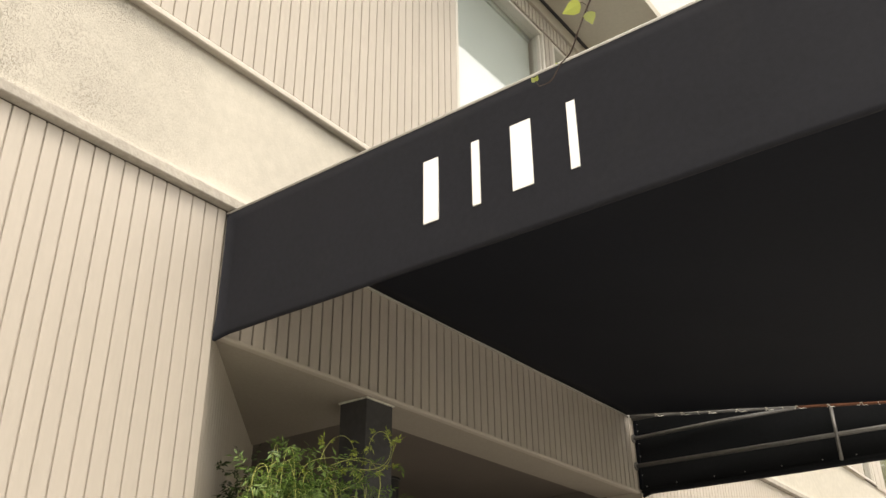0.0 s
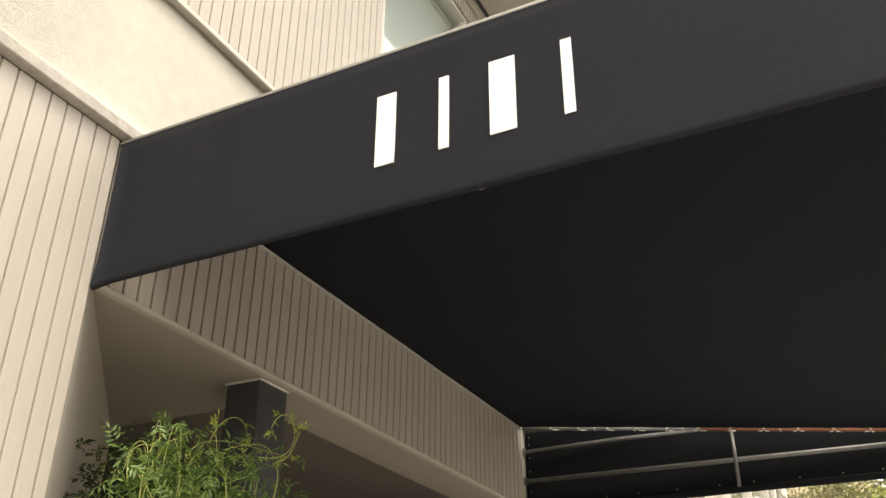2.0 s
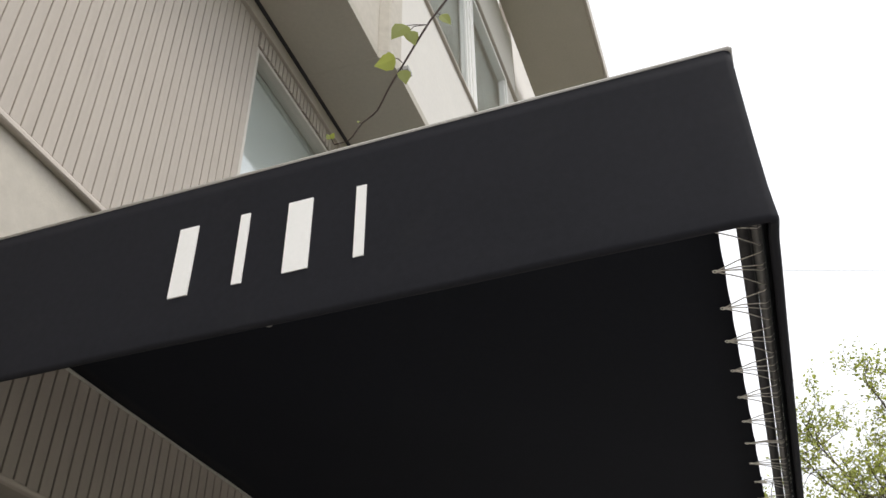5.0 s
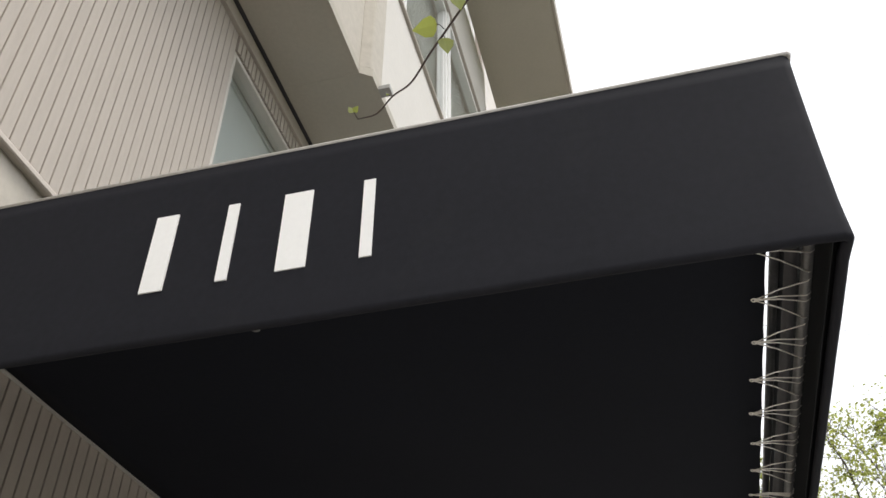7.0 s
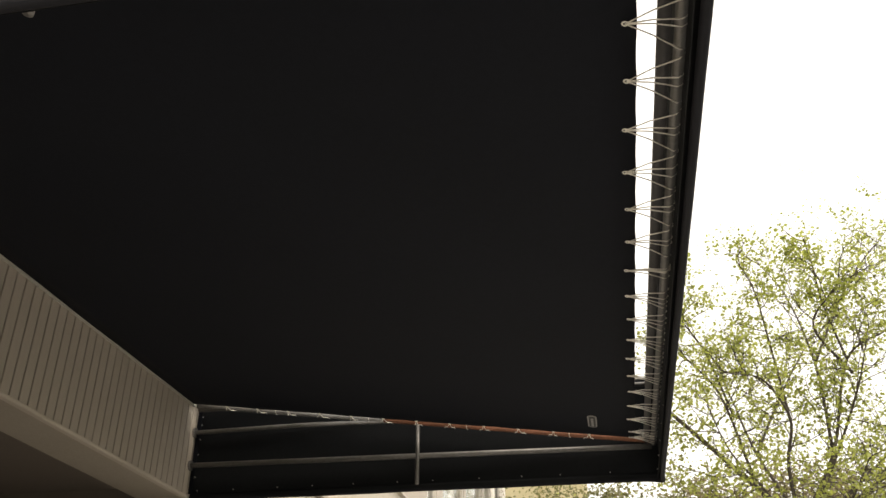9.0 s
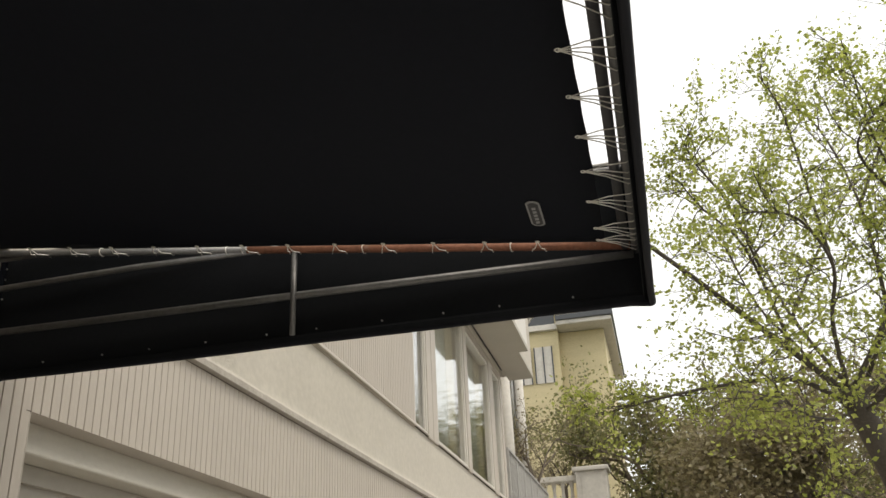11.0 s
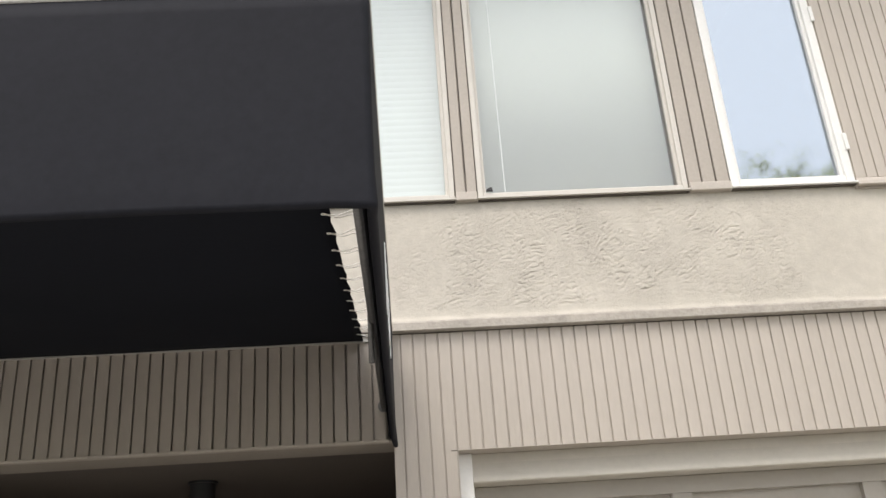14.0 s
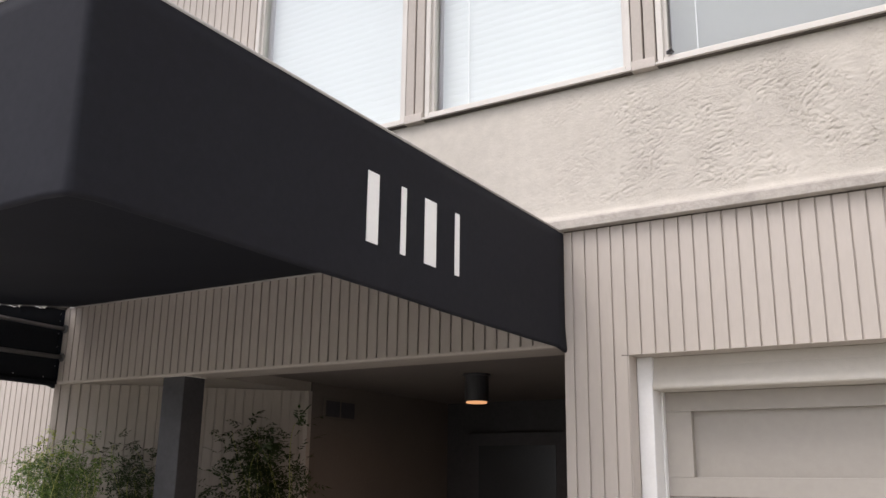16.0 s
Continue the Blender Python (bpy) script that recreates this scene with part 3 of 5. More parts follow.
for k in range(int((7.23 - 1.87) / 0.06)):
    x = 1.87 + 0.06 * k
    box(x + 0.008, x + 0.052, -0.03, 0.018, 6.278, 6.436, bm=bm)
for k in range(int((19.0 - 11.89) / 0.06)):
    x = 11.89 + 0.06 * k
    box(x + 0.008, x + 0.052, -0.03, 0.018, 6.338, 6.436, bm=bm)
tagged(part("fluted_strip", bm, M_SIDING, wall_upper), kind="stuff")


# ---- blinds, curtains and the rooms behind the glass ----
def slat_blind(x0, x1, y):
    b = thing("window_blind", ((x0 + x1) / 2, y, Z2), "white horizontal slat blind let down behind glass", "blind", "window blinds")
    me = None
    n = 48
    for k in range(n):
        z = Z2 + 0.03 + k * 0.049
        if me is None:
            first = part("slat", extrude_x([(y - 0.010, z), (y - 0.0106, z + 0.025), (y - 0.0092, z + 0.0488), (y - 0.0072, z + 0.0488), (y - 0.0086, z + 0.025), (y - 0.008, z)], x0 + 0.05, x1 - 0.05), M_BLIND, b)
            me, z_first = first.data, z
        else:
            o = new("slat", me)
            o.parent, o.location = b, (0, 0, z - z_first)
    part("head_rail", box(x0 + 0.05, x1 - 0.05, y - 0.03, y + 0.02, 6.20, 6.25, 0.004), M_BLIND, b)


slat_blind(1.87, 3.208, 0.13)
slat_blind(3.352, 4.69, 0.13)


def curtain(x0, x1, y, z0, z1, mat, label, folds, amp=0.012):
    bm = bmesh.new()
    n = max(12, int(folds * 8))
    rows = []
    for i in range(n + 1):
        x = x0 + (x1 - x0) * i / n
        yy = y + amp * math.sin(2 * math.pi * folds * i / n) + amp * 0.5 * noise.noise((x * 3, 0, 1))
        rows.append([bm.verts.new((x, yy, z0)), bm.verts.new((x, yy * 0.7 + y * 0.3, z1)), bm.verts.new((x, yy * 0.7 + y * 0.3 + 0.004, z1)), bm.verts.new((x, yy + 0.004, z0))])
    for a, b in zip(rows, rows[1:]):
        for k in range(4):
            bm.faces.new((a[k], b[k], b[(k + 1) % 4], a[(k + 1) % 4]))
    return solid("curtain", bm, mat, label, "curtain", at=((x0 + x1) / 2, y, z0), smooth=True, group="curtains")


curtain(4.87, 6.12, 0.14, Z2 + 0.02, 6.24, M_CURTAIN, "pale grey flat curtain drawn behind the window", 2.5, 0.0008)
curtain(13.21, 14.62, 0.17, Z2 + 0.02, 6.3, M_SHEER, "pale sheer curtain hanging behind the glass", 14, 0.012)
curtain(15.54, 16.98, 0.17, Z2 + 0.02, 6.3, M_SHEER, "pale sheer curtain hanging behind the glass", 14, 0.012)
curtain(18.0, 18.7, 0.17, Z2 + 0.02, 6.3, M_SHEER, "pale sheer curtain hanging behind the glass", 12, 0.012)
curtain(14.64, 15.16, 0.16, Z2 + 0.02, 6.3, M_CURTAIN_Y, "cream curtain gathered at the window side", 5, 0.02)
curtain(17.0, 17.5, 0.16, Z2 + 0.02, 6.3, M_CURTAIN_Y, "cream curtain gathered at the window side", 5, 0.02)
for k, (x0, x1) in enumerate(((1.6, 7.5), (11.6, 19.1))):
    bm = box(x0, x1, 3.4, 3.5, 3.4, 6.6)
    box(x0, x1, 0.28, 3.5, 3.35, 3.45, bm=bm)
    box(x0, x1, 0.28, 3.5, 6.6, 6.7, bm=bm)
    box(x0 - 0.1, x0, 0.28, 3.5, 3.35, 6.7, bm=bm)
    box(x1, x1 + 0.1, 0.28, 3.5, 3.35, 6.7, bm=bm)
    solid("wall_room", bm, M_ROOM, "plain plaster room behind the windows", "room", "structure")

# ---- overhanging upper storeys ----
ZS, ZU = 6.57, 16.0
BAY = ((2.80, 7.25), (13.1, 17.84))
YO, YBAY = -0.712, -0.798


def soffit_piece(x0, x1, y):
    solid("soffit", box(x0, x1, y, -0.085, ZS, ZS + 0.09, 0.004), M_SOFFIT, "flat painted soffit under the overhanging storey", "soffit", "structure")


soffit_piece(BX0, 2.518, YO)
solid("soffit", prism([(2.519, -0.085), (2.519, YO), (2.577, YBAY - 0.002), (7.45, YBAY - 0.002), (7.45, -0.085)], ZS, ZS + 0.09), M_SOFFIT, "flat painted soffit under the overhanging storey", "soffit", "structure")
soffit_piece(7.451, 12.84, YO)
soffit_piece(12.841, 17.84, YBAY - 0.002)
soffit_piece(17.841, 19.79, -0.62)
solid("soffit_joint", box(BX0, 19.0, -0.078, -0.02, ZS + 0.012, ZS + 0.09), M_DARK, "dark open joint along the soffit", "joint", "structure")

upper = thing("wall_overhang", (6, -0.7, ZS), "cream stucco storeys overhanging the street", "wall", kind="structure")
for x0, x1, y in ((BX0, 2.518, YO + 0.004), (7.45, 12.82, YO + 0.004), (17.85, 19.79, -0.61)):
    part("stucco_parapet", box(x0, x1, y, 0.3, ZS + 0.092, 8.43, 0.01), M_STUCCO, upper)
    part("parapet_sill", box(x0, x1 + 0.03, y - 0.05, 0.3, 8.432, 8.475, 0.008), M_TRIM, upper)
    part("upper_wall", box(x0, x1, y + 0.10, 0.3, 10.6, ZU), M_PANEL, upper)
for x in (12.90, 2.40):
    part("scupper", box(x - 0.06, x + 0.10, YO - 0.10, YO, 8.34, 8.43, 0.01), M_DARK, upper)
part("stucco_pier", prism([(2.519, 0.3), (2.519, YO + 0.004), (2.560, YBAY + 0.020), (2.575, YBAY + 0.007), (2.600, YBAY + 0.003), (2.797, YBAY + 0.003), (2.797, 0.3)], ZS + 0.092, ZU), M_STUCCO, upper, "smooth cream stucco pier with an eased corner")
part("drain_spout", box(2.708, 2.80, YBAY - 0.10, YBAY - 0.004, ZS - 0.008, ZS + 0.036, 0.004), M_RAIL, upper, "grey metal drain spout")
for x0, x1 in ((7.255, 7.445), (12.825, 13.095)):
    part("ribbed_pier", box(x0, x1, YO - 0.03, 0.3, ZS + 0.092, ZU), M_SIDING, upper)
    n = 3
    for k in range(n):
        w_ = (x1 - x0) / n
        part("rib", box(x0 + k * w_ + 0.006, x0 + (k + 1) * w_ - 0.006, YO - 0.05, YO - 0.03, ZS + 0.092, ZU, 0.006), M_SIDING, upper)
for x0, x1 in BAY:
    part("bay_panel", box(x0, x1, YBAY + 0.004, 0.3, ZS + 0.092, 8.27, 0.006), M_PANEL, upper)
    part("bay_sill", box(x0 - 0.02, x1 + 0.02, YBAY - 0.03, 0.3, 8.273, 8.305, 0.006), M_TRIM, upper)
    part("bay_head", box(x0, x1, YBAY + 0.004, 0.3, 10.62, 12.02, 0.006), M_PANEL, upper)
    part("bay_head_trim", box(x0 - 0.02, x1 + 0.02, YBAY - 0.03, 0.3, 10.58, 10.617, 0.006), M_TRIM, upper)
    part("bay_side", box(x0, x0 + 0.5, YBAY + 0.02, 0.3, 8.307, 10.578), M_PANEL, upper)
    part("bay_side", box(x1 - 0.5, x1, YBAY + 0.02, 0.3, 8.307, 10.578), M_PANEL, upper)
    part("bay_top", box(x0, x1, YBAY + 0.02, 0.3, 13.9, ZU), M_PANEL, upper)
NUM = 9
for x0, x1 in BAY:
    m_ = (x0 + x1) / 2
    for a, b in ((x0 + 0.5, m_ - 0.05), (m_ + 0.05, x1 - 0.5)):
        window(NUM, a, b, 8.33, 10.57, YBAY + 0.02, M_FRAME, "white bay window high on the facade", 0.07)
        # Added curtain: its white stands in for the sky mirrored in the pane.
        curtain(a + 0.05, b - 0.05, YBAY + 0.15, 8.36, 10.54, M_BLIND, "white curtain added behind the bay window to brighten its glass", 9, 0.012)
        NUM += 1
    part("bay_post", box(m_ - 0.05, m_ + 0.05, YBAY - 0.005, 0.2, 8.307, 10.578, 0.008), M_FRAME, upper)
    window(NUM, x0 + 0.5, x1 - 0.5, 12.05, 13.88, YBAY + 0.04, M_FRAME, "white top storey bay window", 0.08)
    NUM += 1
for x0, x1 in ((BX0 + 0.4, 2.3), (7.7, 12.5)):
    window(NUM, x0, x1, 8.50, 10.58, YO + 0.14, M_TRIM, "dark upper window above the stucco parapet", 0.07)
    NUM += 1
part("upper_core", box(BX0, 19.79, 0.6, 8.0, 6.7, ZU), M_ROOM, upper)
solid("balcony_slab", box(3.2, 11.0, -2.02, -0.83, 12.03, 12.28, 0.015), M_SOFFIT, "flat soffit of a deep balcony high above", "balcony", "structure")
solid("balcony_edge", box(3.2, 11.0, -2.06, -2.022, 12.0, 12.55, 0.01), M_TRIM, "beige fascia of the high balcony", "fascia", "structure")
solid("roof", box(BX0 - 0.2, 20.3, -1.15, 8.2, ZU + 0.005, ZU + 0.25, 0.02), M_SOFFIT, "flat roof slab with a shallow eave", "roof", "structure")
bm = box(BX0, BX0 + 0.25, 0.31, 8.0, -1.5, 6.69)
box(BX1 - 0.25, BX1, 0.31, 8.0, 0, 6.69, bm=bm)
box(BX0, BX1, 8.0, 8.25, -1.5, ZU, bm=bm)
solid("wall_back", bm, M_ROOM, "plain rear and side walls of the building", "wall", "structure")

# ---- recessed entry under the canopy ----
CX, CY = 1.42, 1.305                      # inner end of the splayed wall
SPLAY = math.atan2(CY, CX)
ZC = 2.50                                 # entry ceiling
wall_entry = solid("wall_entry_splayed", prism([(-0.002, 0.018), (CX - 0.0075, CY + 0.0085), (CX - 0.014, CY + 0.17), (-0.25, 0.302), (-0.002, 0.302)], -0.8, LINTEL + 0.008), M_SIDING,
                   "grooved board wall splayed into the recessed entry", "wall", "structure")
part("corner_board", prism([(CX - 0.020, CY - 0.020), (CX + 0.006, CY - 0.004), (CX + 0.006, CY + 0.04), (CX - 0.030, CY + 0.02)], -0.8, LINTEL + 0.008), M_TRIM, wall_entry)
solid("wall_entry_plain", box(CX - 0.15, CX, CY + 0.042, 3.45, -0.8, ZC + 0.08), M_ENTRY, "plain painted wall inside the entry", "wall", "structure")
# Closes the dark opening; its deep shade is put into the wall colour.
solid("wall_entry_far", box(CX - 0.15, 4.6, 3.451, 3.6, -0.8, ZC + 0.08), M_DARK, "rear wall of the entry, coloured near black for deep shade", "wall", "structure")
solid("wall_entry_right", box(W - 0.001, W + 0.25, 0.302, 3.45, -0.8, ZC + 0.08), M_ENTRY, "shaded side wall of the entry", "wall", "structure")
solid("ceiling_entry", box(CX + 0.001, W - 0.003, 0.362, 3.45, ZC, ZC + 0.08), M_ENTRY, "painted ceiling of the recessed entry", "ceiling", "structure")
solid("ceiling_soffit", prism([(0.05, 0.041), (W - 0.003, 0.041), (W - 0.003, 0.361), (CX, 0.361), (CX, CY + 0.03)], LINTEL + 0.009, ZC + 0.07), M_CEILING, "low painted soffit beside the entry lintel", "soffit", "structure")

# Unseen floor, added dark so that less light bounces into the entry.
solid("floor_entry", slope_sheet(0.45, 3.46, 0.006, 1.43, W - 0.002), M_FLOOR_DARK, "unseen dark floor added to cut bounced light in the entry", "floor", "structure")
door = thing("door_1", (2.8, 3.43, ground_z(2.8)), "dark glazed entry door in deep shade", "door", kind="structure")
for x0, x1 in ((1.7, 2.75), (2.77, 3.82)):
    leaf = part("door_leaf", box(x0, x1, 3.38, 3.445, 0.0, 2.2, 0.006), M_DARK, door)
    part("door_pane", box(x0 + 0.12, x1 - 0.12, 3.372, 3.379, 0.3, 2.08), M_FARGLASS, leaf)
part("door_handle", tube([(2.70, 3.34, 0.9), (2.70, 3.34, 1.3)], 0.014), M_STEEL, door)

column = thing("entry_column", (1.225, 0.174, ground_z(1.2)), "square dark-painted column holding the lintel", "column")
part("shaft", box(1.117, 1.332, 0.078, 0.270, ground_z(1.2), LINTEL + 0.003, 0.006), M_DARK, column)
part("caulk_line", box(1.109, 1.340, 0.070, 0.278, LINTEL - 0.001, LINTEL + 0.0085, 0.003), M_CAULK, column, "cracked white caulk at the top")

vent = thing("wall_vent", (CX, 1.70, 2.23), "small square metal vent grille on the wall", "vent")
# The frame takes the same darkened colour as the wall.
part("vent_frame", box(CX + 0.001, CX + 0.018, 1.49, 1.91, 2.225, 2.385, 0.004), M_ENTRY, vent)
for k in range(2):
    part("vent_louvre", box(CX + 0.0185, CX + 0.024, 1.51 + k * 0.20, 1.69 + k * 0.20, 2.24, 2.37, 0.002), M_DARK, vent)

LX, LY = 2.90, 1.44
lamp = thing("ceiling_light", (LX, LY, ZC), "dark cylindrical downlight glowing warm at its mouth", "ceiling light")
part("housing", cylinder(LX, LY, 2.300, ZC - 0.001, 0.088, sides=28), M_LAMP, lamp)
part("canopy_plate", cylinder(LX, LY, ZC - 0.016, ZC - 0.0005, 0.102, sides=28), M_LAMP, lamp)
part("lens", cylinder(LX, LY, 2.288, 2.2995, 0.076, sides=28), M_GLOW, lamp, "glowing warm lens")
bulb = new("entry_lamp", bpy.data.lights.new("entry_lamp", "AREA"))
bulb.data.shape, bulb.data.size, bulb.data.energy, bulb.data.color = "DISK", 0.13, 2.2, (1.0, 0.6, 0.32)
bulb.matrix_world = look((LX, LY, 2.284), (LX, LY + 0.001, 0))

# ---- garage door ----
jamb = thing("garage_frame", (GX0, 0.15, ground_z(GX0)), "white garage door frame set back in the wall", "door frame", kind="structure")
HEAD = [(0.27, 2.182), (0.122, 2.182), (0.109, 2.184), (0.103, 2.190), (0.103, 2.200), (0.108, 2.216), (0.116, 2.236), (0.124, 2.262), (0.134, 2.292), (0.140, GZ - 0.002), (0.27, GZ - 0.002)]
for x0, x1, s_ in ((GX0 + 0.002, GX0 + 0.082, 1), (GX1 - 0.082, GX1 - 0.002, -1)):
    part("jamb_board", box(x0, x1, 0.106, 0.27, 0, GZ - 0.001, 0.008), M_FRAME, jamb, "white painted jamb")
    a = x1 + 0.0005 if s_ > 0 else x0 - 0.0105
    part("jamb_stop", box(a, a + 0.010, 0.225, 0.262, 0, 2.181, 0.003), M_FRAME, jamb)
part("header_board", extrude_x(HEAD, GX0 + 0.0825, GX1 - 0.0825), M_HEADER, jamb, "cream header board hollowed to a rounded foot")
part("reveal", box(GX0 - 0.003, GX0 + 0.0015, 0.001, 0.101, 0, GZ), M_TRIM, jamb)
part("saw_cut", box(GX0 - 0.036, GX0 + 0.001, -0.0012, 0.004, GZ - 0.003, GZ + 0.001), M_JOINT, jamb, "dark saw cut past the corner")

gdoor = thing("garage_door", ((GX0 + GX1) / 2, 0.36, ground_z(7)), "beige panelled sectional garage door, closed", "garage door")
DX0, DX1 = GX0 + 0.085, GX1 - 0.085
for row in range(5):
    z1 = 2.180 - row * 0.518
    z0 = z1 - 0.515
    sec = part("section", box(DX0, DX1, 0.305, 0.335, z0, z1), M_GARAGE, gdoor)
    part("rail", box(DX0, DX1, 0.262, 0.306, z1 - 0.096, z1, 0.003), M_GARAGE, sec)
    part("rail", box(DX0, DX1, 0.262, 0.306, z0, z0 + 0.094, 0.003), M_GARAGE, sec)
    edges = [DX0]
    for k in range(4):
        px0 = 4.823 + k * 1.12
        edges += [px0, px0 + 1.005]
    edges.append(DX1)
    for a, b in zip(edges[0::2], edges[1::2]):
        part("stile", box(a, b, 0.262, 0.306, z0 + 0.0945, z1 - 0.0965, 0.003), M_GARAGE, sec)

# ---- the canopy ----
canopy = thing("entrance_canopy", (W / 2, -D / 2, ZB), "black canvas entrance canopy on a pipe frame", "canopy")

HR = 0.014                                # radius of the rolled hem
RC = 0.026                                # easing of the corners in plan
ZE = ZB + HR + 0.002
# one cloth runs round three sides: an eased corner in plan, its hem rolled under
plan = [(0.0, -0.012 - (D - 0.012 - RC) * k / 40, (1, 0)) for k in range(41)]
for k in range(1, 7):
    a = math.pi / 2 * k / 7
    plan.append((RC - RC * math.cos(a), -D + RC - RC * math.sin(a), (math.cos(a), math.sin(a))))
plan += [(RC + (W - 2 * RC) * k / 50, -D, (0, 1)) for k in range(51)]
for k in range(1, 7):
    a = math.pi / 2 * k / 7
    plan.append((W - RC + RC * math.sin(a), -D + RC - RC * math.cos(a), (-math.sin(a), math.cos(a))))
plan += [(W, -D + RC + (D - 0.012 - RC) * k / 40, (-1, 0)) for k in range(41)]
# the front runs slightly out of square, and the cloth hangs a little inwards
plan = [(x * 1.0035, y * (0.998 + 0.006 * x / W), way) for x, y, way in plan]
hem = [(HR - HR * math.cos(a), ZB + HR + 0.001 - HR * math.sin(a)) for a in (math.pi * k / 10 for k in range(1, 11))]
drop = [(0.0, ZT - 0.004 - (ZT - 0.004 - ZE) * k / 12) for k in range(13)] + hem + [(2 * HR - 0.004, ZB + 0.030)]
drop += [(0.008, ZB + 0.040)] + [(0.003, ZE + 0.05 + (ZT - 0.054 - ZE) * k / 6) for k in range(7)]


def fall(x, y):
    """How far the top edge dips: towards the wall beside the vine; it rises to the far front corner."""
    return 0.013 * (1 + y / D) * max(0.0, 1 - 2 * x / W) + 0.020 * (x / W) * (y / D)


def hang_of(x, y):
    """How far the hem droops: most at the front corners and where it meets the wall."""
    near = min(math.hypot(x, y + D), math.hypot(x - W, y + D))
    return 0.010 * math.exp(-(near / 0.06) ** 2) + 0.020 * math.exp(-((y + 0.02) / 0.030) ** 2) + 0.0025 * noise.noise((x * 3.1, y * 3.1, 2.0))


bm = bmesh.new()
rows = []
for x, y, (ix, iy) in plan:
    row = []
    for o, z in drop:
        v = (z - ZB) / (ZT - ZB)
        low = max(0.0, 1 - v * 6)
        o2 = o + 0.006 * max(0, v * (1 - v) * 4) * (0.5 + 0.5 * noise.noise((x * 1.3, y * 1.3, z * 2))) if z > ZE else o
        o2 += 0.006 * (1 - min(1.0, v)) * abs(iy) - low * hang_of(x, y) * 0.5
        row.append(bm.verts.new((x + ix * o2, y + iy * o2, z + 0.003 * noise.noise((x * 2.2, y * 2.2, 4.0)) - low * hang_of(x, y) - max(0.0, v) * fall(x, y))))
    rows.append(row)
for a, b in zip(rows, rows[1:]):
    for k in range(len(drop)):
        q = (k + 1) % len(drop)
        bm.faces.new((a[k], a[q], b[q], b[k]))
for row in (rows[0], rows[-1]):
    bm.faces.new(row)
part("valance", bm, M_FABRIC, canopy, "black canvas valance round three sides", smooth=True)
# Added inner layer, darker than the cloth, that dims the inside of the valance.
LIN = ((0.0095, ZT - 0.012), (0.0095, ZB + 0.048), (2 * HR + 0.002, ZB + 0.032), (2 * HR + 0.003, ZB + HR), (2 * HR + 0.005, ZB + HR), (2 * HR + 0.004, ZB + 0.034), (0.0115, ZB + 0.050), (0.0115, ZT - 0.012))
bm = bmesh.new()
rows = [[bm.verts.new((x + ix * (o + 0.004), y + iy * (o + 0.004 + 0.010 * (ZT - z) / (ZT - ZB)), z)) for o, z in LIN] for x, y, (ix, iy) in plan]
for a, b in zip(rows, rows[1:]):
    for k in range(8):
        bm.faces.new((a[k], a[(k + 1) % 8], b[(k + 1) % 8], b[k]))
part("valance_lining", bm, M_INNER_DARK, canopy, "matt black layer added inside the valance to darken it")
# pale binding and screws along the top edge
WR, DL, DR = W * 1.0035, D * 0.998, D * 1.004
for pts in ([(0.004, -0.012, ZT - 0.013), (0.004, -DL + 0.003, ZT)], [(WR - 0.004, -0.012, ZT), (WR - 0.004, -DR + 0.003, ZT + 0.020)], [(0.004, -DL + 0.003, ZT), (WR - 0.004, -DR + 0.003, ZT + 0.020)]):
    part("edge_binding", tube(pts, 0.0075, 8), M_PIPING, canopy, "pale grey binding", smooth=True)
# the sloping roof cloth, its lower edge cut short of the front
RY0, RZ0, RY1, RZ1 = -0.012, 3.002, -2.835, 2.626
CX0, CX1 = 0.135, W - 0.145               # side edges of the cloth


def roof_z(y):
    return RZ0 + (RZ1 - RZ0) * (y - RY0) / (RY1 - RY0)


bm = bmesh.new()
n, m = 72, 24
rows = []
for i in range(n + 1):
    u = i / n
    x = CX0 + (CX1 - CX0) * u
    scallop = 0.003 * abs(math.sin(math.pi * (x - 0.538) / 0.2285))
    row = []
    for j in range(m + 1):
        v = j / m
        y = RY0 + (RY1 - 0.022 + scallop - RY0) * v
        xe = x + (0.010 * (1 if u < 0.5 else -1) * abs(math.sin(math.pi * (y + 2.573) / 0.2085)) if i in (0, n) else 0)
        row.append(bm.verts.new((xe, y, roof_z(y) - 0.010 * 16 * u * (1 - u) * v * (1 - v) * 0.6 + 0.004 * noise.noise((x * 2, y * 2, 5)))))
    rows.append(row)
for a, b in zip(rows, rows[1:]):
    for j in range(m):
        bm.faces.new((a[j], a[j + 1], b[j + 1], b[j]))
back = [[bm.verts.new(v.co + Vector((0, 0, 0.004))) for v in row] for row in rows]
for a, b in zip(back, back[1:]):
    for j in range(m):
        bm.faces.new((b[j], b[j + 1], a[j + 1], a[j]))
for p, q in ((rows[0], back[0]), (rows[-1], back[-1]), ([r_[0] for r_ in rows], [r_[0] for r_ in back]), ([r_[-1] for r_ in rows], [r_[-1] for r_ in back])):
    for j in range(len(p) - 1):
        bm.faces.new((p[j], p[j + 1], q[j + 1], q[j]))
roof_cloth = part("roof_cloth", bm, M_LINER, canopy, "black cloth roof laced to the frame", smooth=True)
part("wall_batten", box(0.10, W - 0.11, -0.020, -0.002, 2.994, 3.012, 0.003), M_PIPING, canopy, "pale batten where the cloth meets the wall")

